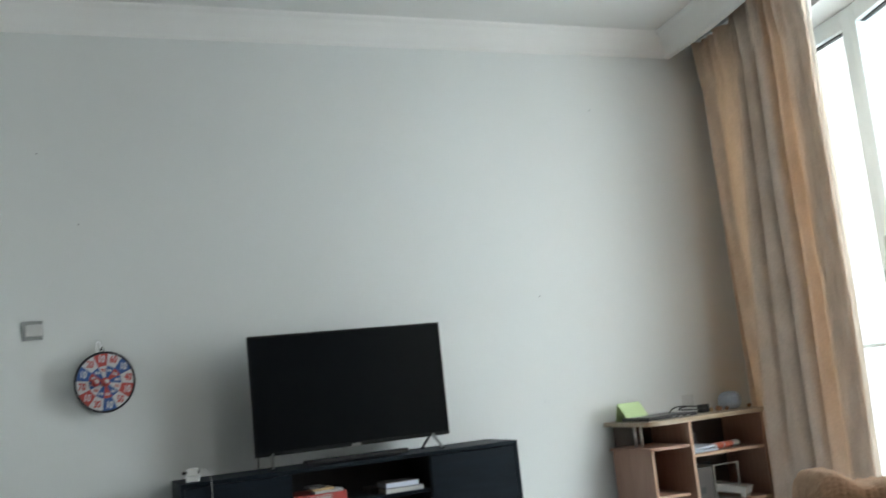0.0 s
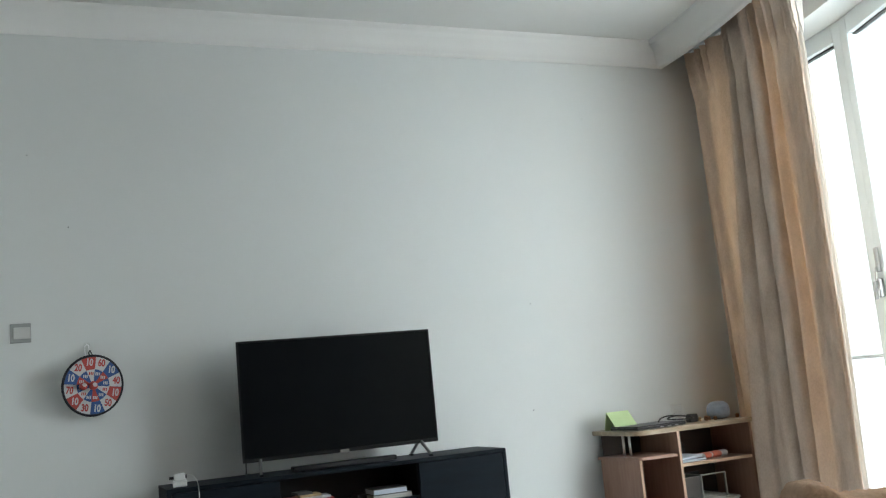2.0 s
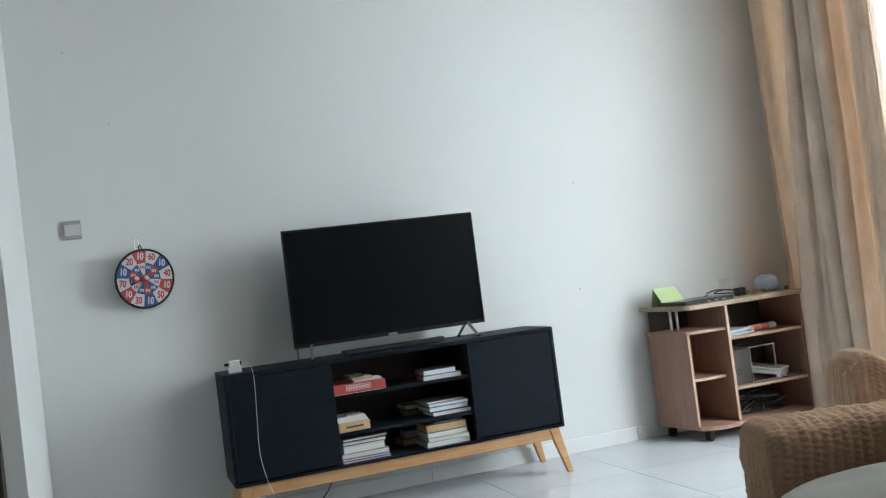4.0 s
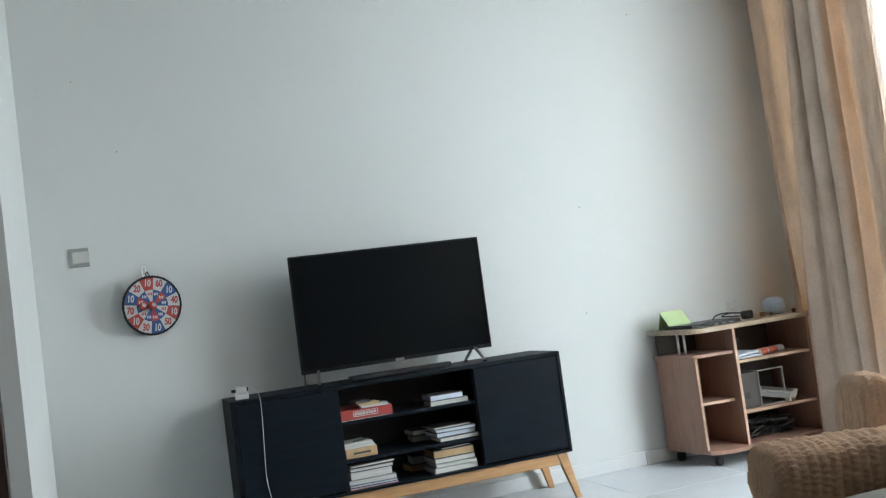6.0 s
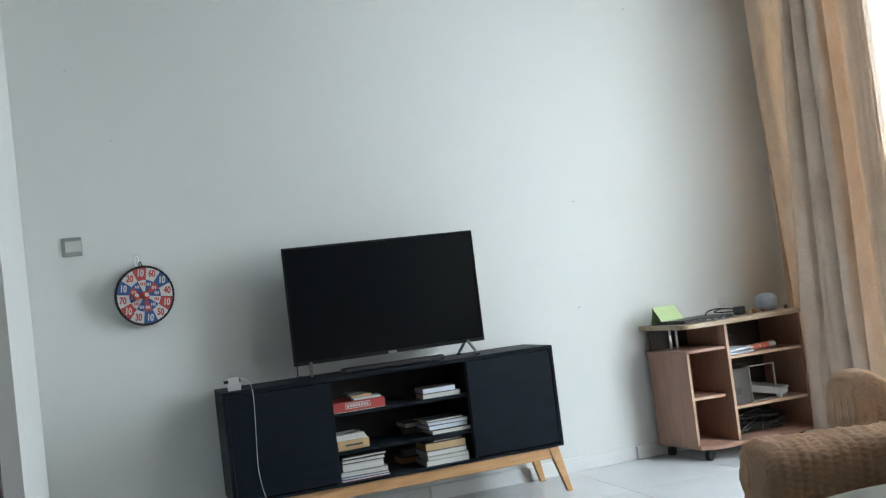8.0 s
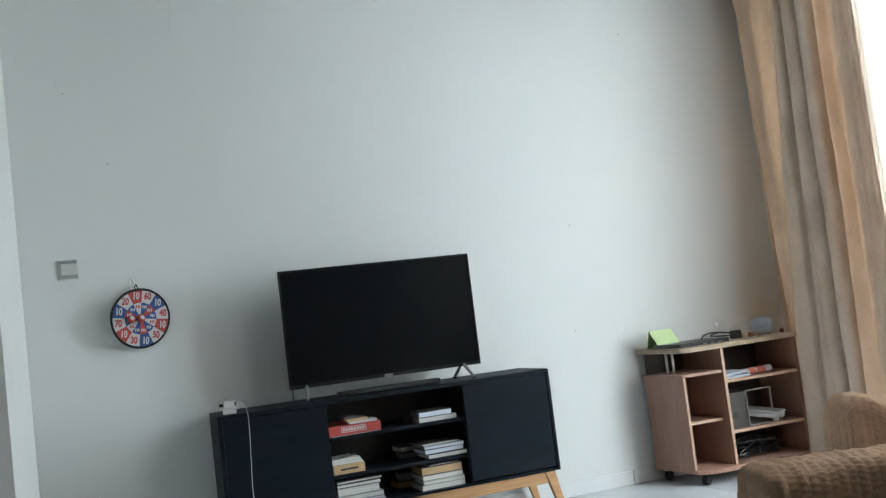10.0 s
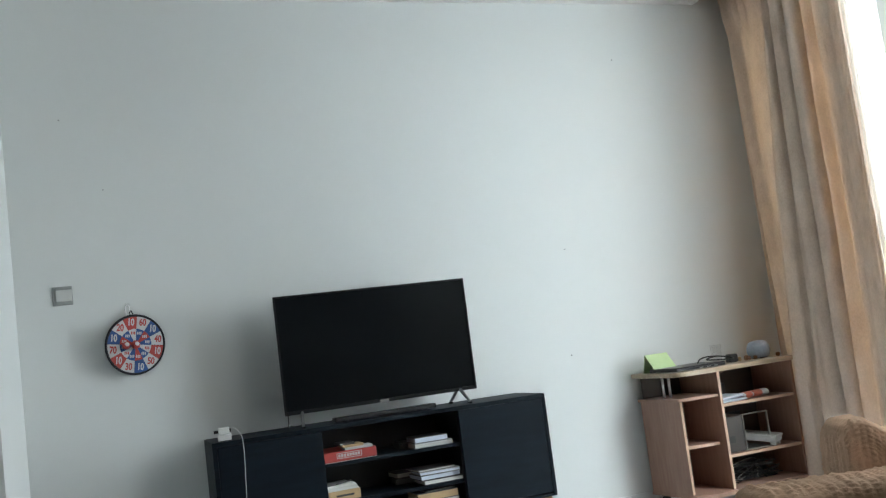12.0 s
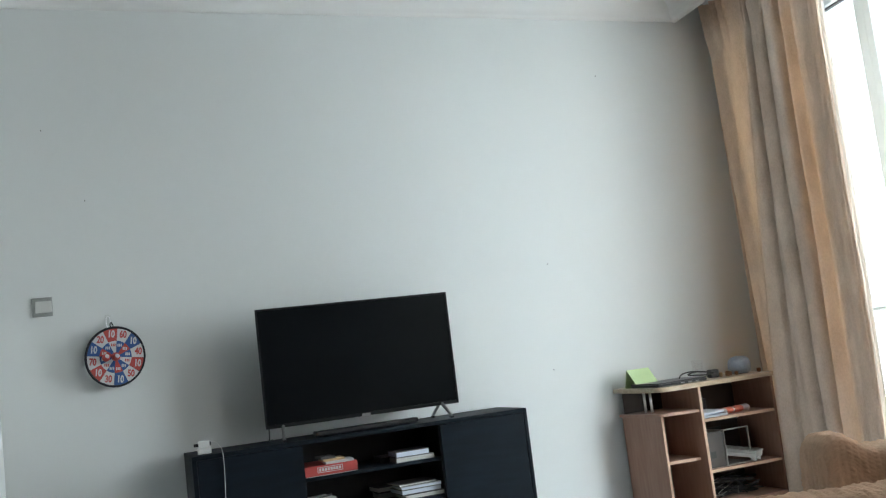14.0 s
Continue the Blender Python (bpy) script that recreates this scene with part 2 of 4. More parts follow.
def strip(lines, closed=False):
    """A surface through rows of points."""
    bm = bmesh.new()
    rows = [[bm.verts.new(p) for p in row] for row in lines]
    for a, b in zip(rows, rows[1:]):
        for k in range(len(a) - (0 if closed else 1)):
            bm.faces.new((a[k], a[(k + 1) % len(a)], b[(k + 1) % len(a)], b[k]))
    return bm


def structure(name, bm, material, label, category, smooth=False):
    return tagged(link(name, bm, material, None, "", smooth), label, category, kind="structure")


# ---- the room ----
TOP = 2.975
structure("wall_north", box(-1.35, 3.6, 0.0, 0.2, -0.1, 3.2), PAINT, "plain off-white painted wall behind the television", "wall")
structure("wall_west_stub", box(-1.172, -1.107, -1.02, 0.0, -0.1, TOP), PAINT, "short off-white return wall beside the doorway", "wall")
structure("wall_west_front", join(box(-5.5, -2.12, -1.017, -0.92, -0.1, TOP), box(-2.12, -1.172, -1.0, -0.92, 2.12, TOP)), PAINT, "off-white wall round the doorway", "wall")
# west and south walls stay out of view; their beige steers the fill
structure("wall_west", box(-5.6, -5.5, -9.5, -0.92, -0.1, TOP), BOUNCEPAINT, "unseen beige side wall that tones the bounce light", "wall")
structure("wall_south", box(-5.6, 3.6, -9.6, -9.5, -0.1, 3.2), BOUNCEPAINT, "unseen beige back wall that tones the bounce light", "wall")
structure("wall_corridor", join(box(-2.4, -1.172, 0.9, 1.0, -0.1, TOP), box(-2.4, -2.3, -0.92, 0.9, -0.1, TOP), box(-1.35, -1.25, 0.2, 0.9, -0.1, TOP)), PAINT, "plain corridor wall behind the doorway", "wall")
structure("ceiling", box(-5.6, 3.6, -9.6, 1.0, TOP, TOP + 0.1), CEIL, "flat white painted ceiling", "ceiling")

door = thing("door_1", pose(-1.172, -1.0, 0), "dark brown wooden door frame with a closed leaf", "door", kind="structure")
part("frame", join(box(-0.07, -0.002, -0.035, 0.06, 0, 2.12, 0.004), box(-0.95, -0.88, -0.035, 0.06, 0, 2.12, 0.004), box(-0.88, -0.07, -0.035, 0.06, 2.05, 2.12, 0.004)), DOORW, door)
leaf = part("leaf", box(-0.878, -0.072, 0.0, 0.04, 0.01, 2.048, 0.003), DOORW, door)
part("door_handle", rod([(-0.80, 0.0, 1.0), (-0.80, -0.05, 1.0), (-0.68, -0.055, 1.0)], 0.009), STEEL, leaf)

# cornice: a cove along the end wall that turns along the curved facade
COVE = [(0.0, 2.853), (0.012, 2.853), (0.016, 2.866), (0.030, 2.872), (0.055, 2.895), (0.085, 2.930), (0.112, 2.946), (0.116, 2.958), (0.135, 2.958), (0.138, TOP)]
rows = []
for i in range(24):
    x = -1.107 + i * (2.59 + 1.107) / 23
    rows.append([(x if i < 23 else 2.73 - o * 1.0, -o, z) for o, z in COVE])
structure("trim_cornice_north", strip([[p for p in r] for r in rows]), GYPSUM, "white gypsum cove cornice above the end wall", "cornice", True)
rows = []
for i in range(91):
    d = i * 9.4 / 90
    rows.append([off_at(d, -o) if i else Vector((2.73 - o, -o, 0)) for o, z in COVE])
    rows[-1] = [Vector((p.x, p.y, z)) for p, (o, z) in zip(rows[-1], COVE)]
structure("trim_cornice_east", strip([r[::-1] for r in rows]), GYPSUM, "white curved gypsum cornice hiding the curtain track", "cornice", True)
board_rows = []
for i in range(91):
    d = i * 9.4 / 90
    a, b = off_at(d, 0.0), off_at(d, 0.018)
    board_rows.append([(a.x, a.y, 2.853), (b.x, b.y, 2.849), (b.x, b.y, TOP), (a.x, a.y, TOP)])
structure("trim_pelmet", strip(board_rows, True), GYPSUM, "thin white curved pelmet board below the ceiling", "pelmet")
for name, out, label in (("curtain_track", 0.10, "white curved curtain track on the ceiling"), ("curtain_track", 0.20, "white curved curtain track on the ceiling")):
    tr = [off_at(0.05 + i * 6.4 / 60, out) for i in range(61)]
    sides = [off_at(0.05 + i * 6.4 / 60, out + 0.025) for i in range(61)]
    tagged(link(name, strip([[(a.x, a.y, TOP - 0.002), (a.x, a.y, TOP - 0.03), (b.x, b.y, TOP - 0.03), (b.x, b.y, TOP - 0.002)] for a, b in zip(tr, sides)], True), PVC), label, "curtain track", "curtain tracks")


# curved facade wall with its glazed openings
def facade_block(d0, d1, z0, z1, n=6, inner=0.37, outer=0.72):
    rows = []
    for i in range(n + 1):
        d = d0 + (d1 - d0) * i / n
        a, b = off_at(d, inner), off_at(d, outer)
        rows.append([(a.x, a.y, z0), (a.x, a.y, z1), (b.x, b.y, z1), (b.x, b.y, z0)])
    bm = strip(rows, True)
    bm.verts.ensure_lookup_table()
    bm.faces.new([bm.verts[k] for k in (3, 2, 1, 0)])
    bm.faces.new([bm.verts[4 * n + k] for k in range(4)])
    bmesh.ops.recalc_face_normals(bm, faces=bm.faces[:])
    return bm


HEAD, SILL = 2.79, 0.14
structure("wall_east", join(facade_block(-0.1, 0.25, -0.1, 3.2), facade_block(0.25, 2.3, HEAD, 3.2, 24), facade_block(0.25, 2.3, -0.1, SILL, 24), facade_block(2.3, 2.9, -0.1, 3.2, 6), facade_block(2.9, 3.9, HEAD, 3.2, 6), facade_block(2.9, 3.9, -0.1, SILL, 6), facade_block(3.9, 9.6, -0.1, 3.2, 12)), PAINT, "off-white curved outer wall with a tall glazed opening", "wall")


def glazing(name, d0, d1, split, label):
    """One bay: outer frame, a transom, panes above and below, set in the opening."""
    a, b = glass_at(d0), glass_at(d1)
    L = (b - a).length
    ang = math.degrees(math.atan2(b.y - a.y, b.x - a.x))
    w = thing(name, pose(a.x, a.y, SILL, 0, 0, ang), label, "window", kind="structure")
    H = HEAD - SILL - 0.002
    f, t = 0.072, 0.045
    part("window_frame", join(box(0.001, f, -t, t, 0, H, 0.004), box(L - f, L - 0.001, -t, t, 0, H, 0.004), box(f, L - f, -t, t, H - 0.10, H, 0.004), box(f, L - f, -t, t, 0, f, 0.004)), PVC, w)
    part("transom", box(f, L - f, -0.02, 0.02, split - 0.010, split + 0.010, 0.003), PVC, w)
    part("gasket", box(f, L - f, -0.012, 0.012, H - 0.108, H - 0.0995), GASKET, w)
    for z0, z1 in ((f, split - 0.010), (split + 0.010, H - 0.10)):
        p = part("pane", box(f, L - f, -0.003, 0.003, z0, z1), GLASS, w)
        p.visible_shadow = False
    return w


window_light("daylight_and_fill", 0.3, 2.3, SILL, HEAD, 36.0, -42.0, (0.775, 0.915, 1.0))
# warmer fill for the armchairs and curtain, through an added opening out of view
window_light("daylight_and_fill", 2.9, 3.9, SILL, HEAD, 10.5, -5.0, (0.92, 0.94, 0.94))
# the last bay is never seen; it is added to let the fill in
BAYS = [(0.25, 0.87), (0.87, 2.30), (2.90, 3.90)]
for k, (d0, d1) in enumerate(BAYS):
    w = glazing("window_%d" % (k + 1), d0, d1, 0.985 - SILL, "tall white-framed window bay full of bright light, the third added unseen")
    if k == 1:
        hplate = part("handle_plate", box(0.012, 0.04, -0.062, -0.044, 1.27, 1.40, 0.004), STEEL, w)
        part("handle", join(rod([(0.026, -0.06, 1.22), (0.026, -0.085, 1.22), (0.03, -0.09, 1.13)], 0.011), box(0.014, 0.04, -0.07, -0.044, 1.14, 1.24, 0.006)), STEEL, hplate, "grey metal window handle")
        part("chain", rod(curve_points([(0.02, -0.066, 1.30), (0.022, -0.08, 1.2), (0.035, -0.085, 1.14), (0.045, -0.07, 1.2)], 16), 0.004, 6), STEEL, w)


bg = bpy.data.materials.new("hazy_sky")
bg.use_nodes = True
_b = bg.node_tree.nodes["Principled BSDF"]
_b.inputs["Emission Color"].default_value, _b.inputs["Emission Strength"].default_value = (0.90, 0.96, 1.0, 1), 2.6
_b.inputs["Base Color"].default_value, _b.inputs["Roughness"].default_value = (0.02, 0.02, 0.02, 1), 1.0
structure("backdrop", box(14.0, 14.1, -14, 30, -6, 22), bg, "blank bright hazy sky outside the window", "sky")

# ---- floor of large tiles ----
floor = structure("floor", box(-5.6, 3.8, -9.6, 1.0, -0.1, -0.004), GROUT, "pale grey glossy tiled floor", "floor")
PITCH = 0.6


# ---- television ----
def television():
    t = thing("television", pose(0.0, -0.219, 0.715), "black flat television standing on splayed feet", "television")
    W, Z0, Z1 = 0.957, 0.062, 0.614
    part("back_shell", join(box(0.004, W - 0.004, 0.004, 0.03, Z0 + 0.004, Z1 - 0.004, 0.004), box(0.15, W - 0.15, 0.03, 0.065, Z0 + 0.03, Z1 - 0.16, 0.012)), TVBLACK, t)
    b = 0.009
    bezel = part("bezel", join(box(0, W, -0.006, 0.004, Z1 - b, Z1, 0.002), box(0, b, -0.006, 0.004, Z0, Z1 - b, 0.002), box(W - b, W, -0.006, 0.004, Z0, Z1 - b, 0.002), box(b, W - b, -0.006, 0.004, Z0, Z0 + 0.017, 0.002)), TVBLACK, t)
    part("screen", box(b, W - b, -0.002, 0.003, Z0 + 0.017, Z1 - b), SCREEN, t, "dark switched-off screen")
    part("badge", box(0.457, 0.500, -0.009, -0.006, Z0 - 0.004, Z0 + 0.013, 0.001), STEEL, bezel)
    for x, k in ((0.082, 1), (W - 0.090, -1)):
        for q in (-1, 1):
            fx, fy = x + 0.017 * k * q, 0.014 + 0.088 * q
            foot = part("foot", rod([(x, 0.014 + 0.008 * q, Z0 + 0.012), (fx, fy, 0.010)], 0.0085, 8, 0.85), STEEL, t, "slim grey metal foot")
            part("foot_pad", box(fx - 0.009, fx + 0.009, fy - 0.014, fy + 0.014, 0.0, 0.009, 0.003), TVBLACK, foot)
    return t


television()


# ---- black sideboard ----
SX0, SX1, SY0, SY1, SZ0, SZ1 = -0.353, 1.247, -0.371, -0.028, 0.222, 0.715
LD, RD = 0.128, 0.785


def sideboard():
    s = thing("sideboard", pose(0, 0, 0), "black wooden media sideboard on splayed oak legs", "sideboard")
    th = 0.018
    part("top", box(SX0, SX1, SY0, SY1, SZ1 - th, SZ1, 0.002), BLACK, s)
    part("bottom", box(SX0, SX1, SY0, SY1, SZ0, SZ0 + 0.011, 0.002), BLACK, s)
    for x in (SX0, SX1 - th):
        part("side_panel", box(x, x + th, SY0, SY1, SZ0 + 0.011, SZ1 - th, 0.0015), BLACK, s)
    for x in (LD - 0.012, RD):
        part("divider", box(x, x + 0.016, SY0 + 0.02, SY1 - 0.01, SZ0 + 0.011, SZ1 - th), BLACKSHADE, s)
    part("back_panel", box(SX0 + th, SX1 - th, SY1 - 0.008, SY1, SZ0 + 0.011, SZ1 - th), BLACKSHADE, s)
    for z in (0.374, 0.547):
        part("shelf", box(LD + 0.004, RD, SY0 + 0.022, SY1 - 0.01, z - 0.016, z, 0.001), BLACK, s)
    for x0, x1 in ((SX0 + th + 0.003, LD), (RD + 0.003, SX1 - th - 0.003)):
        part("door", box(x0, x1, SY0 + 0.001, SY0 + 0.018, SZ0 + th + 0.003, SZ1 - th - 0.003, 0.0015), BLACK, s)
    fr = 0.055
    part("front_rail", box(SX0 + 0.055, SX1 - 0.055, SY0 + 0.012, SY0 + 0.034, SZ0 - fr, SZ0, 0.003), OAK, s, "pale oak rail")
    part("back_rail", box(SX0 + 0.055, SX1 - 0.055, SY1 - 0.034, SY1 - 0.012, SZ0 - fr, SZ0, 0.003), OAK, s, "pale oak rail")
    for x, k in ((SX0 + 0.055, -1), (SX1 - 0.055, 1)):
        part("side_rail", box(x - 0.012, x + 0.012, SY0 + 0.034, SY1 - 0.034, SZ0 - fr, SZ0, 0.003), OAK, s, "pale oak rail")
        for y, q in ((SY0 + 0.023, -1), (SY1 - 0.04, 1)):
            bm = box(-0.028, 0.028, -0.014, 0.014, 0, SZ0, 0.004)
            for v in bm.verts:
                f = 1 - v.co.z / SZ0
                v.co.x = v.co.x * (1 - 0.5 * f) + k * 0.055 * f
                v.co.y = v.co.y * (1 - 0.15 * f) + (q * 0.02 * f if q < 0 else 0.01 * f)
                v.co.x += x
                v.co.y += y
            part("leg", bm, OAK, s, "splayed pale oak leg")
    return s


sideboard()


# ---- what stands in and on the sideboard ----
def book(x, y, z, w, dpt, h, turn, cover, block, label, soft=False):
    b = thing("book", pose(x, y, z, 0, 0, turn), label, "book", "books in the sideboard")
    c = min(0.003, h * 0.18)
    if soft:
        part("page_block", box(0, w, 0, dpt, c, h - c, 0.001), block, b)
        part("cover", join(box(-0.001, w + 0.001, -0.001, dpt, 0, c), box(-0.001, w + 0.001, -0.001, dpt, h - c, h)), cover, b)
    else:
        part("page_block", box(0.003, w - 0.003, 0.003, dpt - 0.003, c, h - c), block, b)
        part("cover", join(box(0, w, 0, dpt, 0, c, 0.0008), box(0, w, 0, dpt, h - c, h, 0.0008), box(w - c, w, 0, dpt, c, h - c)), cover, b)
    return b


def stack(x, z, items):
    """Books on one another; items: offset, width, depth, height, turn, cover, pages, label."""
    for dx, dy, w, dp, h, turn, cover, block, label in items:
        book(x + dx, SY0 + 0.03 + dy, z, w, dp, h - 0.0005, turn, cover, block, label, True)
        z += h
    return z


# dark covers; some also carry the shade on book tops and in the gaps
stack(0.566, 0.547, [(0, 0, 0.190, 0.15, 0.022, 2, GREYC, PAPER, "thick white paperback book lying flat"), (0.004, 0.004, 0.160, 0.14, 0.028, -1, DARKC, PAPERB, "thick dark-covered book with a pale blue page edge")])
book(0.520, SY0 + 0.13, 0.5472, 0.20, 0.15, 0.024, -4, DARKC, DARKC, "dark covered book at the back of the shelf", True)
stack(0.580, 0.374, [(0.012, 0, 0.195, 0.15, 0.022, 1, DARKC, PAPER, "cream book with a dark cover"), (-0.002, 0.0, 0.195, 0.16, 0.024, 3, DARKC, PAPERB, "softcover book with bluish pages"), (-0.004, 0.002, 0.195, 0.16, 0.016, -2, GREYC, PAPERB, "thin white softcover book lying flat"), (-0.01, 0.006, 0.185, 0.16, 0.010, 4, DARKC, PAPER, "thin dark-covered booklet on a pile")])
stack(0.500, 0.3742, [(0, 0.16, 0.20, 0.12, 0.030, -6, DARKC, GREYC, "dark covered book at the back of a pile"), (0.01, 0.16, 0.20, 0.12, 0.026, 5, DARKC, PAPER, "thick grey book at the back of a pile")])
stack(0.545, 0.2332, [(0, 0, 0.215, 0.16, 0.027, 1, GREYC, PAPER, "white softcover book in a pile"), (0.01, 0.0, 0.20, 0.16, 0.018, -2, GREENC, PAPER, "book with a pale green spine"), (0.008, 0.0, 0.2, 0.16, 0.024, 2, GREYC, PAPER, "book with a grey cover"), (0.006, 0.004, 0.20, 0.16, 0.038, 0, DARKC, KRAFT, "thick book with a tan page edge in a pile"), (0.05, 0.01, 0.15, 0.15, 0.008, 5, DARKC, PAPER, "thin dark booklet on a pile")])
stack(0.480, 0.2334, [(0, 0.17, 0.20, 0.12, 0.034, 4, DARKC, KRAFT, "brown book at the back of a pile"), (0.01, 0.17, 0.19, 0.12, 0.040, -5, DARKC, GREYC, "dark thick book at the back of a pile")])
stack(0.130, 0.2332, [(0.01, 0, 0.225, 0.16, 0.010, 1, RED, PAPERB, "thin book with a red and blue cover"), (0.008, 0.0, 0.220, 0.16, 0.012, -1, BLUE, PAPER, "thin book with a blue cover"), (0.006, 0.002, 0.22, 0.16, 0.022, -2, GREYC, PAPER, "white softcover book in a pile"), (0.016, 0, 0.195, 0.16, 0.036, 2, GREYC, PAPER, "thick book with grey page edge"), (0.016, 0, 0.20, 0.16, 0.018, -1, DARKC, PAPER, "cream softcover book in a pile"), (0.02, 0, 0.21, 0.16, 0.012, 4, DARKC, PAPER, "thin book with a dark cover and curled edge")])
# tan box with a bar of small print, papers on it
tb = thing("card_box", pose(0.136, SY0 + 0.03, 0.3745, 0, 0, 3), "tan cardboard box with one line of dark print", "box")
part("carton", box(0, 0.150, 0, 0.15, 0, 0.044, 0.002), KRAFT, tb)
part("print_bar", box(0.035, 0.118, -0.0012, 0.0, 0.017, 0.026), DARKC, tb)
pp = thing("paper_stack", pose(0.133, SY0 + 0.032, 0.419, 0, 0, 2), "loose white papers lying on a tan box", "papers")
part("sheets", join(*[moved(box(0, 0.146 - 0.004 * k, 0, 0.14, 0.006 * k, 0.006 * k + 0.0055), pose(0.002 * k, 0.003 * k, 0, 0, 0, 2 * k)) for k in range(4)]), PAPER, pp)
part("pen", rod([(0.05, 0.02, 0.028), (0.13, 0.06, 0.031)], 0.004), DARKC, pp)

# red board game box with a plain white panel on its side
gb = thing("game_box", pose(0.13, SY0 + 0.012, 0.5475, 0, 0, 1.5), "flat red board game box with a white side panel", "game box")
lid = part("lid", box(0, 0.247, 0, 0.25, 0.002, 0.046, 0.002), RED, gb)
part("base", box(0.002, 0.245, 0.002, 0.248, 0, 0.0105), CREAM, gb)
part("side_panel", join(box(0.058, 0.176, -0.0014, 0, 0.014, 0.0165), box(0.058, 0.176, -0.0014, 0, 0.0365, 0.039), box(0.058, 0.0605, -0.0014, 0, 0.0165, 0.0365), box(0.1735, 0.176, -0.0014, 0, 0.0165, 0.0365)), CREAM, lid)
part("emblem_bar", join(*[box(0.0655 + 0.0132 * k, 0.0745 + 0.0132 * k, -0.0016, 0, 0.020, 0.033) for k in range(8)]), CREAM, lid)
for k, (w, dx, m_, lab) in enumerate(((0.13, 0.10, CREAM, "small white card pack on a red game box"), (0.10, 0.09, KRAFT, "small tan card pack on a red game box"), (0.07, 0.08, DARKC, "small dark notebook on top of card packs"))):
    c = thing("card_pack", pose(0.13 + dx, SY0 + 0.02, 0.594 + 0.0115 * k, 0, 0, -3 + 4 * k), lab, "card pack")
    part("pack", box(0, w, 0, 0.09, 0, 0.011, 0.001), m_, c)

sb = thing("soundbar", pose(0.21, -0.30, 0.7153), "slim black soundbar lying under the television", "soundbar")
case = part("case", box(0, 0.50, 0, 0.055, 0.004, 0.026, 0.005, 2), TVBLACK, sb)
part("grille", box(0.01, 0.49, -0.0012, 0.0, 0.008, 0.022), CASTOR, case)
for x in (0.05, 0.45):
    part("rubber_foot", box(x - 0.01, x + 0.01, 0.015, 0.035, 0, 0.004), CASTOR, sb)

ch = thing("phone_charger", pose(-0.325, -0.30, 0.7153, 0, 0, -6), "white plug charger lying on the sideboard with a cable", "charger")
part("adapter", box(0.006, 0.066, 0, 0.05, 0, 0.026, 0.004, 2), WHITE, ch)
part("plug", box(0.012, 0.060, 0.004, 0.044, 0.026, 0.056, 0.004, 2), WHITE, ch)
part("pin", join(box(-0.008, 0.012, 0.012, 0.018, 0.034, 0.046), box(-0.008, 0.012, 0.028, 0.034, 0.034, 0.046)), CASTOR, ch, "dark plug pin")
part("plug_collar", join(box(0.060, 0.066, 0.01, 0.03, 0.034, 0.05)), CASTOR, ch)
cb = thing("charging_cable", pose(0, 0, 0), "thin white charging cable hanging over the sideboard door", "cable")
part("lead", rod(curve_points([(-0.262, -0.28, 0.76), (-0.245, -0.31, 0.765), (-0.232, -0.35, 0.752), (-0.222, -0.376, 0.718), (-0.221, -0.378, 0.64), (-0.228, -0.378, 0.5), (-0.233, -0.378, 0.36), (-0.215, -0.38, 0.24), (-0.188, -0.385, 0.15), (-0.185, -0.39, 0.06), (-0.20, -0.40, 0.004), (-0.10, -0.45, 0.003)], 70), 0.0015, 6), WIRE, cb, smooth=True)
tw = thing("television_cable", pose(0, 0, 0), "thin black cable hanging behind the television", "cable")
part("lead", rod(curve_points([(0.02, -0.19, 0.80), (0.022, -0.17, 0.74), (0.03, -0.12, 0.718), (0.06, -0.03, 0.717)], 20), 0.003, 6), BWIRE, tw)
lw = thing("floor_cable", pose(0, 0, 0), "dark cable dangling below the sideboard", "cable")
part("lead", rod(curve_points([(0.16, -0.10, 0.21), (0.13, -0.08, 0.12), (0.08, -0.05, 0.04), (0.02, -0.03, 0.004)], 20), 0.003, 6), BWIRE, lw)


# ---- on the end wall ----
sw = thing("light_switch", pose(-0.908, 0, 1.447), "grey metal light switch with a white rocker", "light switch")
plate = part("plate", box(-0.043, 0.043, -0.009, 0, -0.043, 0.043, 0.002), SWGREY, sw)
part("rocker", box(-0.029, 0.041, -0.014, -0.009, -0.026, 0.026, 0.002), TRAY, plate, "white rocker")


def wedge(r0, r1, a0, a1, y, n=6):
    """A ring sector facing the room; angles in degrees clockwise from the top."""
    bm = bmesh.new()
    ins, outs = [], []
    for i in range(n + 1):
        a = radians(a0 + (a1 - a0) * i / n)
        ins.append((r0 * math.sin(a), r0 * math.cos(a)))
        outs.append((r1 * math.sin(a), r1 * math.cos(a)))
    ring = outs + ins[::-1]
    f = [bm.verts.new((x, y, z)) for x, z in ring]
    b = [bm.verts.new((x, y + 0.004, z)) for x, z in ring]
    bm.faces.new(f)
    bm.faces.new(b[::-1])
    k = len(ring)
    for i in range(k):
        bm.faces.new((f[i], b[i], b[(i + 1) % k], f[(i + 1) % k]))
    bmesh.ops.recalc_face_normals(bm, faces=bm.faces[:])
    return bm


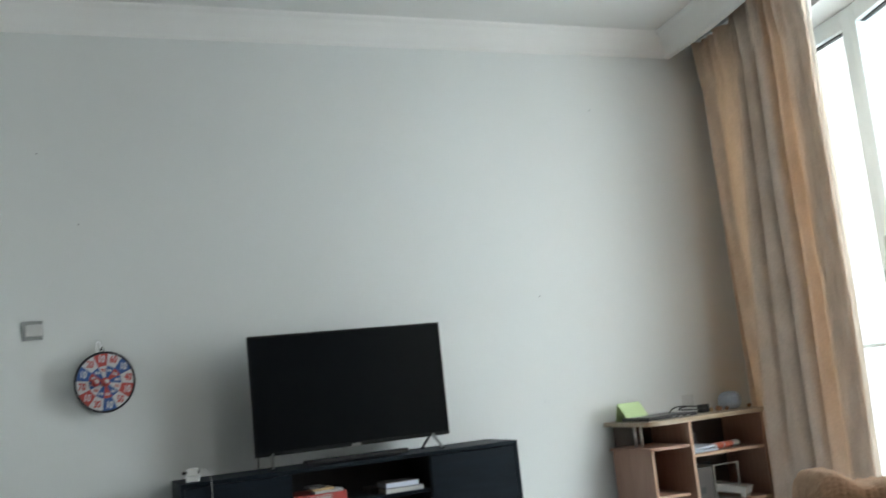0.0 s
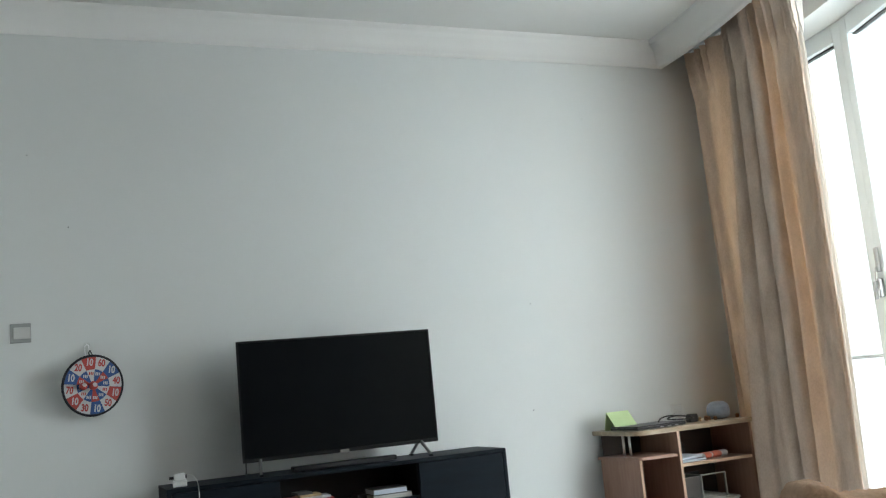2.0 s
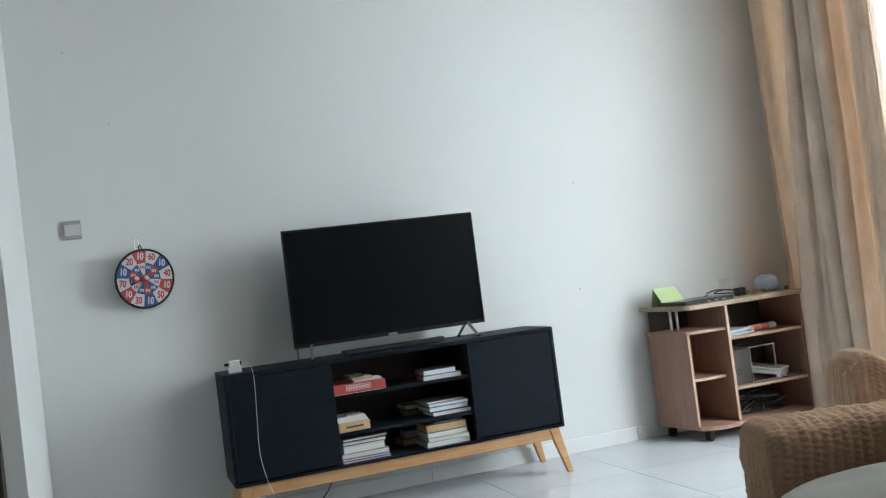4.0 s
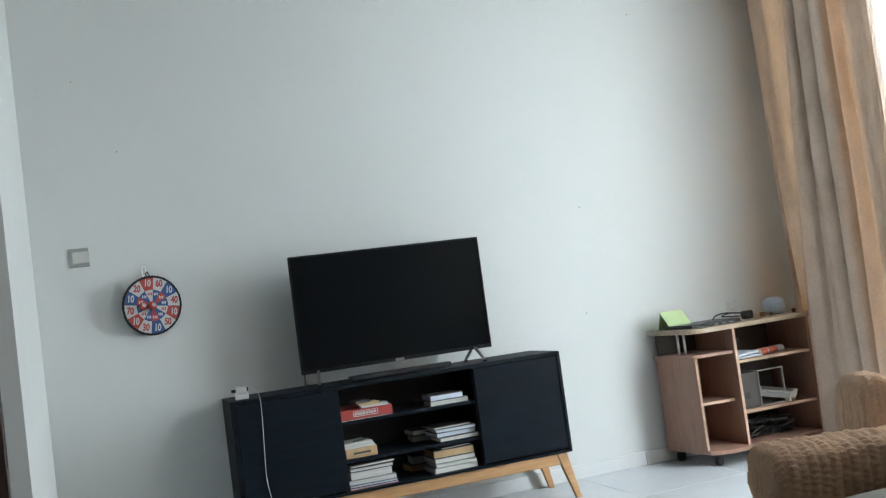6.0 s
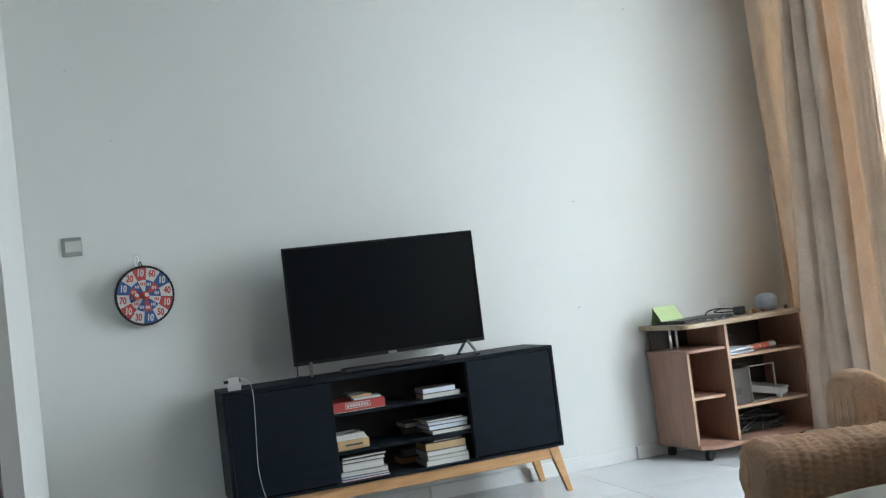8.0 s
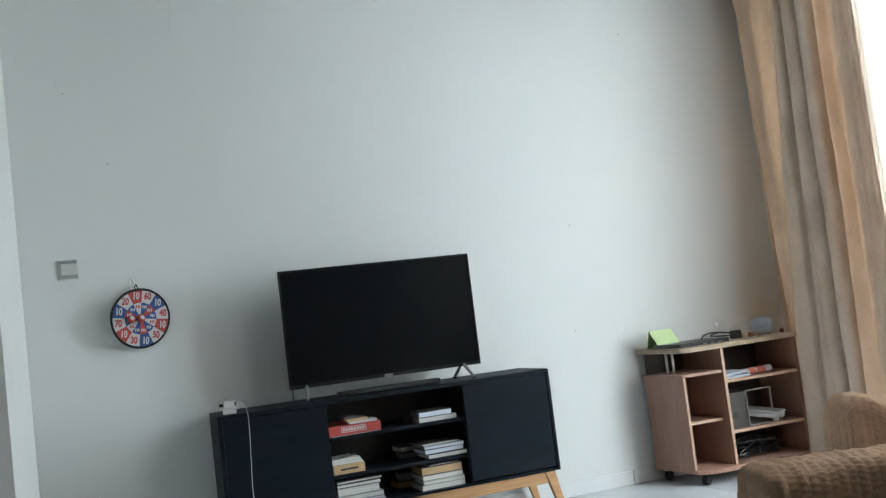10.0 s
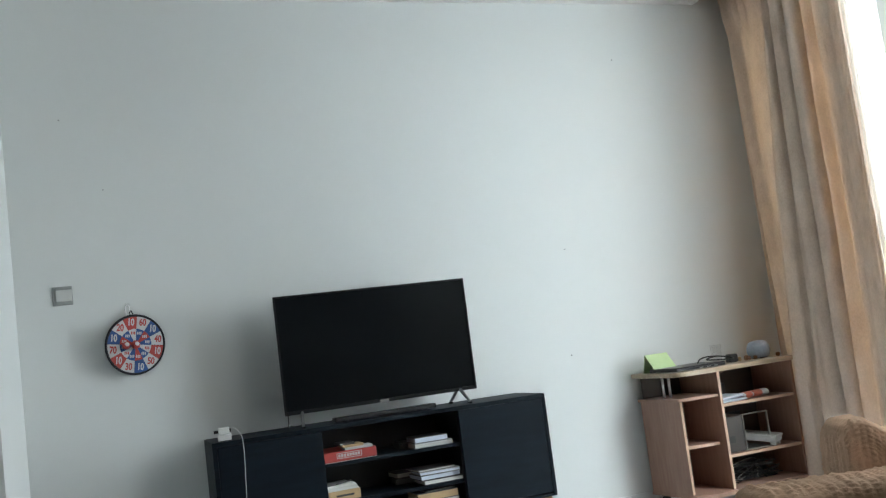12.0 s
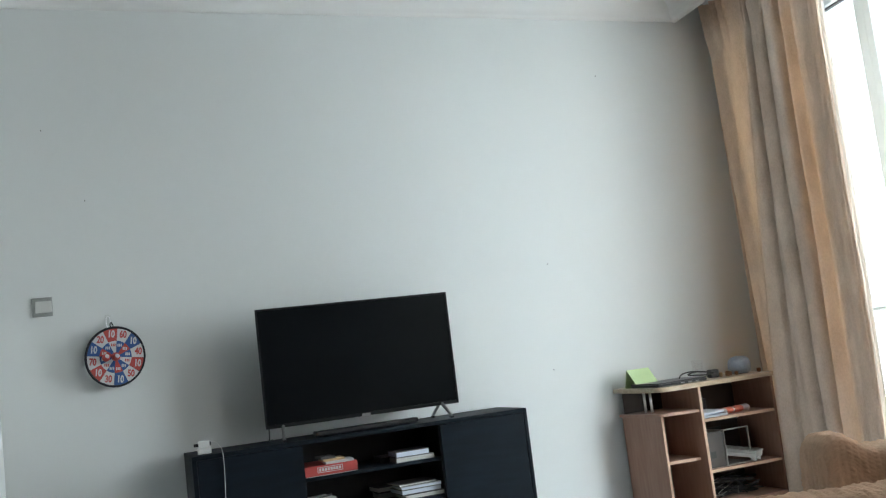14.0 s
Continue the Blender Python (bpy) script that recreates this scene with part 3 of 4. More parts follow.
def digits(text, size, m, parent, material):
    cu = bpy.data.curves.new("digits", "FONT")
    cu.body, cu.size, cu.align_x, cu.align_y, cu.extrude = text, size, "CENTER", "CENTER", 0.0004
    cu.offset = 0.0016
    tmp = new("digits_tmp", cu)
    bpy.context.view_layer.update()
    me = bpy.data.meshes.new_from_object(tmp.evaluated_get(bpy.context.evaluated_depsgraph_get()))
    bpy.data.objects.remove(tmp)
    me.transform(m @ Matrix.Diagonal((0.74, 1, 1, 1)))
    me.materials.clear()
    me.materials.append(material)
    ob = new("number", me)
    ob.parent = parent
    return ob


def dart_target():
    R = 0.136
    t = thing("dart_board", pose(-0.618, -0.032, 1.190, 4, 7, 10) @ Matrix.Diagonal((0.97, 1, 1, 1)), "round red white and blue dart target hanging on a hook", "dart board")
    part("board", moved(lathe([(R - 0.004, -0.009), (R - 0.002, 0.006), (0, 0.006)], 48), pose(0, -0.008, 0, 90)), RIM, t)
    bm = bmesh.new()
    rings = []
    for i in range(48):
        a = 2 * math.pi * i / 48
        rings.append([bm.verts.new(((R - 0.003 + 0.006 * math.cos(b)) * math.sin(a), -0.013 + 0.012 * math.sin(b), (R - 0.003 + 0.006 * math.cos(b)) * math.cos(a))) for b in [2 * math.pi * k / 8 for k in range(8)]])
    for i in range(48):
        for k in range(8):
            bm.faces.new((rings[i][k], rings[(i + 1) % 48][k], rings[(i + 1) % 48][(k + 1) % 8], rings[i][(k + 1) % 8]))
    bmesh.ops.recalc_face_normals(bm, faces=bm.faces[:])
    part("rim", bm, RIM, t, "black cloth binding", True)
    outer = [("60", CREAM), ("10", BLUE), ("40", CREAM), ("10", RED), ("50", CREAM), ("10", BLUE), ("30", CREAM), ("10", RED), ("70", CREAM), ("10", BLUE), ("20", CREAM), ("10", RED)]
    inner = [BLUE, RED, BLUE, CREAM, BLUE, RED, BLUE, CREAM, BLUE, RED, BLUE, CREAM]
    for k in range(12):
        a0, a1 = 30 * k, 30 * k + 30
        part("field", wedge(0.073, R - 0.008, a0 + 0.3, a1 - 0.3, -0.020), outer[k][1], t)
        part("inner_field", wedge(0.020, 0.0725, a0 + 0.3, a1 - 0.3, -0.020), inner[k], t)
        a = radians(a0 + 15)
        m = pose(0.105 * math.sin(a), -0.0206, 0.105 * math.cos(a), 90)
        digits(outer[k][0], 0.043, m, t, RED if outer[k][1] is CREAM else CREAM)
        bx, bz = 0.055 * math.sin(a), 0.055 * math.cos(a)
        part("print_bar", join(*[box(bx + q - 0.0024, bx + q + 0.0024, -0.0208, -0.0195, bz - 0.0065, bz + 0.0065) for q in (-0.0075, 0.0, 0.0075)]), CREAM if inner[k] is not CREAM else RED, t)
    part("bullseye", moved(lathe([(0.020, 0), (0.020, 0.0045), (0, 0.0045)], 24), pose(0, -0.016, 0, 90)), RED, t)
    part("loop", rod(curve_points([(-0.014, -0.012, R - 0.004), (-0.021, -0.004, R + 0.010), (-0.025, 0.004, R + 0.019), (-0.030, 0.004, R + 0.010), (-0.028, -0.010, R - 0.006)], 16), 0.0026, 6), RIM, t, "black cord loop")
    return t


dart_target()
for x, y, z in ((-0.613, -0.068, 1.186), (-0.657, -0.076, 1.188)):
    bl = thing("target_ball", pose(x, y, z, 68, 0, 22), "small red and white ball stuck to the target", "ball", "balls on the target")
    part("shell", lathe([(0.0001 + 0.0175 * math.sin(radians(a)), -0.0175 * math.cos(radians(a))) for a in range(0, 146, 5)], 20), RED, bl, "red shell", True)
    part("shell", lathe([(0.0001 + 0.0175 * math.sin(radians(a)), -0.0175 * math.cos(radians(a))) for a in range(145, 181, 5)], 20), CREAM, bl, "white cap", True)
hk = thing("wall_hook", pose(-0.634, 0, 1.347), "clear adhesive wall hook with a metal loop", "hook")
part("pad", box(-0.014, 0.014, -0.003, 0, -0.012, 0.040, 0.004), TUMBLER, hk, "clear plastic pad")
part("prong", join(rod(curve_points([(-0.008, -0.004, 0.026), (-0.009, -0.008, 0.0), (-0.004, -0.026, -0.022), (0.004, -0.026, -0.022), (0.009, -0.008, 0.0), (0.008, -0.004, 0.026)], 24), 0.0024, 6), rod(curve_points([(-0.009, -0.004, 0.022), (0, -0.006, 0.031), (0.009, -0.004, 0.022)], 10), 0.0024, 6)), CHROME, hk, "bent chrome wire")
for x, z in ((1.663, 1.444), (1.616, 0.867), (2.135, 2.515), (-0.694, 1.926), (-0.861, 2.266)):
    nl = thing("wall_nail", pose(x, 0, z), "tiny dark nail in the painted wall", "nail", "nails in the wall")
    part("shank", moved(lathe([(0.0028, 0), (0.0028, 0.005), (0.0001, 0.005)], 8), pose(0, 0, 0, 90)), NAIL, nl)


# ---- computer trolley in the corner ----
TT = 0.718


def round_corner(outline, k, r, n=5):
    """The outline with its corner k rounded."""
    a, b, c = Vector(outline[k - 1]), Vector(outline[k]), Vector(outline[(k + 1) % len(outline)])
    u, v = (a - b).normalized(), (c - b).normalized()
    p, q = b + u * r, b + v * r
    arc = [tuple((1 - s) ** 2 * p + 2 * s * (1 - s) * b + s * s * q) for s in [i / n for i in range(n + 1)]]
    return outline[:k] + arc + outline[k + 1:]


def trolley():
    t = thing("computer_trolley", pose(0, 0, 0), "beech laminate computer trolley on black castors", "trolley")
    top = [(1.952, -0.02), (1.962, -0.455), (2.745, -0.400), (2.745, -0.02)]
    part("top", prism(round_corner(top, 1, 0.09), TT - 0.024, TT, 0.004), BEECHTOP, t, "worn light wooden top")
    base = [(1.975, -0.03), (2.02, -0.37), (2.10, -0.43), (2.735, -0.395), (2.735, -0.03)]
    part("base_board", prism(round_corner(base, 2, 0.06), 0.062, 0.082, 0.002), BEECH, t)
    # left panel, set at a slant
    def panel(ax, ay, bx, by, z0, z1, th=0.016):
        d = Vector((bx - ax, by - ay))
        n = Vector((-d.y, d.x)).normalized() * th
        return prism([(ax, ay), (bx, by), (bx + n.x, by + n.y), (ax + n.x, ay + n.y)], z0, z1)
    part("side_panel", panel(1.978, -0.035, 2.020, -0.345, 0.082, 0.562), BEECH, t)
    part("edge_band", panel(2.0202, -0.3452, 2.0206, -0.3475, 0.084, 0.560, 0.015), EDGE, t)
    part("side_shelf", prism(round_corner([(1.965, -0.03), (2.010, -0.37), (2.236, -0.385), (2.236, -0.03)], 1, 0.03), 0.5625, 0.578, 0.002), BEECH, t)
    part("small_shelf", prism([(2.01, -0.05), (2.045, -0.325), (2.236, -0.335), (2.236, -0.05)], 0.310, 0.325), BEECH, t)
    part("edge_band", prism([(2.045, -0.3282), (2.045, -0.3252), (2.236, -0.3352), (2.236, -0.3382)][::-1], 0.310, 0.325), EDGE, t)
    part("divider", box(2.237, 2.253, -0.395, -0.035, 0.082, TT - 0.024, 0.001), BEECH, t)
    part("edge_band", box(2.2375, 2.2525, -0.398, -0.3952, 0.083, TT - 0.025), EDGE, t)
    part("side_panel", box(2.722, 2.738, -0.385, -0.035, 0.082, TT - 0.024, 0.001), BEECH, t)
    # backs carry the compartments' shade in their colour
    part("back_panel", box(2.253, 2.722, -0.048, -0.036, 0.082, TT - 0.024), BACKSHADE, t, "dark brown back coloured for the shade inside")
    part("back_panel", box(1.995, 2.237, -0.048, -0.036, 0.082, TT - 0.024), BACKSHADE, t, "dark brown back coloured for the shade inside")
    for z in (0.520, 0.255):
        part("shelf", box(2.2535, 2.7215, -0.378, -0.05, z - 0.016, z, 0.001), BEECH, t)
        part("edge_band", box(2.254, 2.721, -0.381, -0.3782, z - 0.0155, z - 0.0005), EDGE, t)
    part("keyboard_runner", box(2.47, 2.50, -0.35, -0.32, 0.494, 0.504), CASTOR, t)
    for x, y in ((2.052, -0.165), (2.075, -0.19)):
        part("pole", rod([(x, y, 0.578), (x, y, TT - 0.024)], 0.0075, 12), CHROME, t, "chrome pole", True)
    for x, y in ((2.03, -0.075), (2.075, -0.355), (2.655, -0.36), (2.655, -0.08)):
        c = part("castor", join(box(x - 0.018, x + 0.018, y - 0.02, y + 0.02, 0.048, 0.062, 0.002), box(x - 0.012, x + 0.012, y - 0.004, y + 0.004, 0.026, 0.05)), CASTOR, t, "black twin castor")
        for q in (-0.009, 0.009):
            part("wheel", moved(lathe([(0.010, -0.006), (0.023, -0.006), (0.026, -0.003), (0.026, 0.003), (0.023, 0.006), (0.010, 0.006)], 20), pose(x, y, 0.026, 90, 0, 25) @ pose(0, 0, q)), CASTOR, c)
    return t


trolley()

lp = thing("laptop", pose(2.00, -0.40, TT, 0, 0, 6), "closed black laptop lying on the trolley", "laptop")
base = part("base", box(0, 0.33, 0, 0.23, 0.002, 0.014, 0.003), LAPTOP, lp)
part("lid", box(0.001, 0.329, 0.002, 0.229, 0.0145, 0.021, 0.002), LAPTOP, lp)
part("hinge", rod([(0.03, 0.228, 0.014), (0.30, 0.228, 0.014)], 0.005), STEEL, lp)
for k in range(3):
    part("port", box(0.15 + 0.05 * k, 0.175 + 0.05 * k, -0.0006, 0.001, 0.005, 0.010), STEEL, base)
gn = thing("greeting_card", pose(1.975, -0.15, TT, 0, 0, 6), "folded lime green card standing on the trolley", "card")
part("front", moved(box(0, 0.150, -0.0008, 0.0008, 0, 0.128), pose(0, -0.082, 0, -40)), NOTEG, gn)
part("back", moved(box(0, 0.150, -0.0008, 0.0008, 0, 0.103), pose(0, 0.030, 0, 17)), NOTEG, gn)
pc = thing("power_cord", pose(0, 0, 0), "tangled black power cord lying on the laptop", "cable")
part("lead", rod(curve_points([(2.20, -0.30, 0.745), (2.26, -0.24, 0.758), (2.33, -0.22, 0.765), (2.40, -0.25, 0.757), (2.43, -0.30, 0.744), (2.36, -0.31, 0.744), (2.28, -0.27, 0.752), (2.36, -0.24, 0.762), (2.45, -0.24, 0.75)], 60), 0.004, 6), BWIRE, pc, smooth=True)
part("plug", box(2.43, 2.485, -0.27, -0.225, TT, TT + 0.045, 0.008, 2), BWIRE, pc)
sp = thing("smart_speaker", pose(2.662, -0.22, TT) @ Matrix.Diagonal((1.28, 1.28, 1.10, 1)), "round grey fabric smart speaker on the trolley", "speaker")
part("body", lathe([(0.030, 0.0), (0.044, 0.010), (0.050, 0.030), (0.049, 0.055), (0.041, 0.075), (0.025, 0.086), (0.0, 0.089)], 32), GREYCL, sp, smooth=True)
part("base_ring", lathe([(0.031, -0.0002), (0.034, 0.003), (0.031, 0.004)], 24), TVBLACK, sp)
tg = thing("drinking_glass", pose(2.47, -0.10, TT), "clear empty drinking glass on the trolley", "glass")
part("wall", lathe([(0.028, 0.0), (0.034, 0.10), (0.032, 0.10), (0.026, 0.006), (0.0, 0.006)], 24), TUMBLER, tg, smooth=True)
for k, (x, y, s) in enumerate(((2.53, -0.28, 0.016), (2.56, -0.265, 0.013), (2.50, -0.26, 0.014), (2.585, -0.285, 0.012), (2.725, -0.30, 0.013))):
    tk = thing("trinket", pose(x, y, TT, 0, 0, 40 * k), "small brown wooden trinket on the trolley", "trinket", "trinkets on the trolley")
    part("body", moved(lathe([(0.4, 0), (1.0, 0.3), (0.8, 0.9), (1.1, 1.3), (0.5, 1.7), (0.0, 1.75)], 10), Matrix.Diagonal((s, s * 0.7, s, 1))), BROWNT if k != 2 else KRAFT, tk)

mg = thing("magazine", pose(2.275, -0.36, 0.5205, 0, 0, 4), "rolled magazine with a bluish cover on the shelf", "magazine")
part("page_block", join(box(0, 0.17, 0, 0.20, 0, 0.010, 0.002), moved(box(0, 0.16, 0, 0.19, 0.0105, 0.024, 0.004), pose(0.0, 0, 0, 0, -3, 2))), PAPERB, mg)
mr = thing("rolled_poster", pose(2.42, -0.345, 0.522, 0, 0, 12), "rolled orange and white printed leaflet", "leaflet")
part("roll", moved(lathe([(0.012, 0), (0.024, 0.002), (0.022, 0.10), (0.026, 0.20), (0.018, 0.203), (0.010, 0.19)], 20), pose(0, 0.02, 0.017, 0, 90) @ Matrix.Diagonal((0.70, 1.1, 1, 1))), CREAM, mr, smooth=True)
part("print_band", moved(lathe([(0.0252, 0.02), (0.0252, 0.07), (0.0250, 0.0701)], 20), pose(0, 0.02, 0.017, 0, 90) @ Matrix.Diagonal((0.70, 1.1, 1, 1))), ORANGEP, mr, "orange printed band")
part("print_band", moved(lathe([(0.0252, 0.085), (0.0252, 0.150), (0.0250, 0.1501)], 20), pose(0, 0.02, 0.017, 0, 90) @ Matrix.Diagonal((0.70, 1.1, 1, 1))), ORANGEP, mr, "orange printed band")
dv = thing("disc_case", pose(2.30, -0.20, 0.5203), "dark box at the back of the shelf", "box")
part("body", box(0, 0.12, 0, 0.10, 0, 0.09, 0.003), DARKC, dv)

cs = thing("metal_case", pose(2.262, -0.345, 0.2555, 0, 0, 2), "open grey metal box standing on the shelf", "metal case")
W_, H_, D_ = 0.300, 0.186, 0.22
part("left_cheek", box(0, 0.13, 0.0, 0.004, 0.0, H_, 0.001), METALC, cs)
part("frame", join(box(0.13, 0.136, -0.008, D_, 0, H_ + 0.004, 0.001), box(0.136, W_, -0.006, 0.006, H_ - 0.002, H_ + 0.004, 0.001), box(W_ - 0.007, W_, -0.006, 0.006, 0.004, H_ - 0.002, 0.001), box(0.136, W_ - 0.007, -0.006, D_, 0.0, 0.004)), SILVERP, cs, "bright metal frame")
part("backing", box(0.136, W_ - 0.007, D_ - 0.01, D_, 0.004, H_ - 0.002), CASEIN, cs)
part("sticker", box(0.035, 0.07, -0.0008, 0.0, 0.05, 0.085), CASEIN, cs)
ht = thing("storage_tray", pose(2.550, -0.384, 0.261, 7, 0, 33), "pale grey plastic tray with ribbed lid in a metal box", "tray")
part("tub", box(0, 0.112, 0.0, 0.25, 0.012, 0.038, 0.006, 2), TRAY, ht)
part("lid", box(-0.004, 0.116, -0.004, 0.254, 0.0382, 0.048, 0.004, 2), TRAY, ht)
for k in range(5):
    part("rib", box(0.006, 0.106, 0.006 + 0.049 * k, 0.046 + 0.049 * k, 0.048, 0.052, 0.001), SILVERP, ht)
for x in (0.018, 0.082):
    part("foot", box(x - 0.012, x + 0.012, 0.004, 0.03, -0.004, 0.0125, 0.002), TRAY, ht)
wt = thing("cable_heap", pose(0, 0, 0), "heap of tangled black cables on the lowest shelf", "cables")
rng = random.Random(4)
for k in range(16):
    pts = [(2.28 + 0.37 * rng.random(), -0.33 + 0.24 * rng.random(), 0.088 + 0.085 * rng.random() * (0.4 if j in (0, 5) else 1)) for j in range(6)]
    part("cable", rod(curve_points(pts, 30), 0.0035 if k % 5 else 0.0028, 5), BWIRE if k % 8 else SILVERP, wt)


# ---- curtains ----
def curtain(pleats, seed, label, backed=()):
    """A curtain on the curved track. pleats: place along the track at the head and at the hem, and how far
    the cloth stands out from the pelmet line at the head and at the hem, crest and valley in turn."""
    c = thing("curtain", pose(0, 0, 0), label, "curtain", "curtains at the window")
    nv, per = 110, 12

    def plan(f, z, shift, k0, k1):
        keys = []
        for k, (d0, d1, o0, o1) in enumerate(pleats):
            g, h = f ** 1.15, min(1.0, f * 1.25) ** 0.7
            keys.append((d0 + (d1 - d0) * g + (0.010 if k else 0.0) * noise.noise(Vector((k * 1.7, z * 1.3, seed))) * min(1, 4 * f),
                         o0 + (o1 - o0) * h + 0.008 * noise.noise(Vector((k * 2.3, z * 1.1, seed + 9))) * min(1, 4 * f), 0))
        row = []
        for i, p in enumerate(curve_points(keys, per * (len(keys) - 1))):
            k = i / per
            if not k0 <= k <= k1:
                continue
            ripple = 0.0025 * math.sin(7.3 * k + 1.9 * z + 2 * noise.noise(Vector((k, z * 0.7, seed + 4))))
            wrinkle = 0.003 * noise.noise(Vector((k * 3.1, z * 6, seed + 6))) + 0.0016 * noise.noise(Vector((k * 7.1, z * 15, seed + 2)))
            pinch = max(0.0, 1 - f / 0.11)
            head = 0.034 * pinch ** 0.7 * math.sin(2.6 * math.pi * k + 1.2 * math.sin(3 * k)) + 0.016 * pinch * noise.noise(Vector((k * 4, z * 30, seed)))
            q = off_at(max(0.012, p.x), min(0.345, p.y + ripple + wrinkle + head + shift))
            row.append((q.x, q.y, z))
        return row

    heights = [(j / nv, 2.925 - j / nv * 2.907) for j in range(nv + 1)]
    part("drape", strip([plan(f, z, 0.0, 0, 99) for f, z in heights]), CURTAIN, c, "", True)
    # added sheets that keep window light from shining through these folds
    for span in backed:
        part("backing", strip([plan(f, z, 0.028, *span) for f, z in heights[1:]]), BACKSHEET, c, "added grey sheet that dims back light behind the folds", True)
    for k in range(0, len(pleats), 2):
        q = off_at(pleats[k][0], max(0.06, pleats[k][2]))
        part("track_hook", rod([(q.x, q.y, 2.89), (q.x, q.y, 2.968)], 0.003, 5), WHITE, c)
    return c


# a narrow return at the wall, a broad single layer, a bunch of folds that sweeps into the room, a broad end; added
# sheets behind the bunch and the end dim the window light
curtain([(0.012, 0.012, 0.270, 0.270), (0.030, 0.060, 0.215, 0.215), (0.055, 0.120, 0.250, 0.250), (0.085, 0.190, 0.160, 0.170), (0.170, 0.235, 0.210, 0.190), (0.290, 0.280, 0.175, 0.215),
         (0.450, 0.335, 0.240, 0.235), (0.545, 0.410, 0.275, 0.140), (0.566, 0.425, 0.122, 0.000), (0.592, 0.520, 0.125, 0.035), (0.606, 0.565, 0.235, 0.075), (0.630, 0.600, 0.108, 0.040),
         (0.695, 0.690, 0.122, 0.085), (0.713, 0.716, 0.240, 0.210), (0.742, 0.745, 0.102, 0.080), (0.800, 0.768, 0.125, 0.115), (0.825, 0.786, 0.285, 0.280),
         (0.870, 0.800, 0.120, 0.125), (0.925, 0.860, 0.165, 0.175), (0.965, 0.900, 0.115, 0.155), (1.030, 0.960, 0.155, 0.150), (1.090, 1.025, 0.150, 0.160),
         (1.125, 1.070, 0.158, 0.165), (1.138, 1.083, 0.166, 0.172)], 5, "brown beige floor-length velvet curtain gathered beside the window", ((7.3, 16.1), (19.3, 23.0)))
curtain([(1.84 + 0.034 * k, 1.84 + 0.034 * k, 0.20 + 0.05 * (-1) ** k + 0.02 * math.sin(2.1 * k), 0.20 + 0.06 * (-1) ** k + 0.02 * math.sin(1.3 * k)) for k in range(13)], 11, "brown beige floor-length curtain drawn half across the window")


# ---- slipcovered armchairs ----
def puffed(p, n, s, t):
    """Moves a point out by the bubble pattern of the elastic cover; s, t run along the cloth."""
    warp = noise.noise(Vector((s * 9, t * 9, 0.7)))
    b = t / 0.0235 + 0.5 * warp
    column = math.floor(b)
    a = s / 0.0145 + 0.7 * warp + 0.37 * column + 0.5 * noise.noise(Vector((s * 40, t * 40, 8.2)))
    h = (0.75 + 0.25 * (column % 2)) * (0.35 + 0.65 * abs(math.sin(math.pi * b)) ** 0.6) * (0.15 + 0.85 * abs(math.sin(math.pi * a)) ** 0.6)
    h *= 0.85 + 0.8 * noise.noise(Vector((s * 25, t * 25, 3.1)))
    return p + n * (0.0095 * h - 0.0035)


def cushion_block(L, profile, rise=None, step=0.008):
    """A padded block: the profile (y, z) swept along x from 0 to L with rounded ends, under a bubbled cover."""
    pts = [Vector((y, z)) for y, z in profile]
    loop = pts + [pts[0]]
    fine = []
    for a, b in zip(loop, loop[1:]):
        k = max(1, int((b - a).length / step))
        for i in range(k):
            fine.append(a + (b - a) * i / k)
    for _ in range(int(0.05 / step)):
        fine = [(fine[i - 1] + fine[i] * 2 + fine[(i + 1) % len(fine)]) / 4 for i in range(len(fine))]
    mid = sum(fine, Vector((0, 0))) / len(fine)
    stations = []
    R = 0.030
    for i in range(9):
        a = math.pi / 2 * i / 8
        stations.append((R * (1 - math.cos(a)) if i else 0.0, 1 - R * (1 - math.sin(a)) * 3.0, 0))
    xs = [(0.0, q) for q in [0.02 + 0.035 * k for k in range(25)]] + [(x, q) for x, q, _ in stations]
    n = int((L - 2 * R) / step)
    xs += [(R + (L - 2 * R) * i / n, 1.0) for i in range(1, n)]
    xs += [(L - x, q) for x, q in reversed(xs[:34])]
    rows = []
    for x, q in xs:
        row, s = [], 0.0
        for k, p in enumerate(fine):
            nx = fine[(k + 1) % len(fine)] - fine[k - 1]
            nrm = Vector((nx.y, -nx.x)).normalized()
            if nrm.dot(p - mid) < 0:
                nrm = -nrm
            s += (p - fine[k - 1]).length
            base = mid + (p - mid) * q
            lift = rise(x) * max(0.0, min(1.0, (base.y - mid.y) / 0.12)) if rise else 0.0
            flat = 1.0 if q > 0.99 else 0.25
            end = -1.0 if x < L / 2 else 1.0
            nn = Vector((end * (1 - flat), nrm.x * flat, nrm.y * flat))
            row.append(puffed(Vector((x, base.x, base.y + lift)), nn.normalized(), base.y if q < 0.9 else s, base.x if q < 0.9 else x))
        rows.append(row)
    bm = strip(rows, True)
    bmesh.ops.recalc_face_normals(bm, faces=bm.faces[:])
    return bm


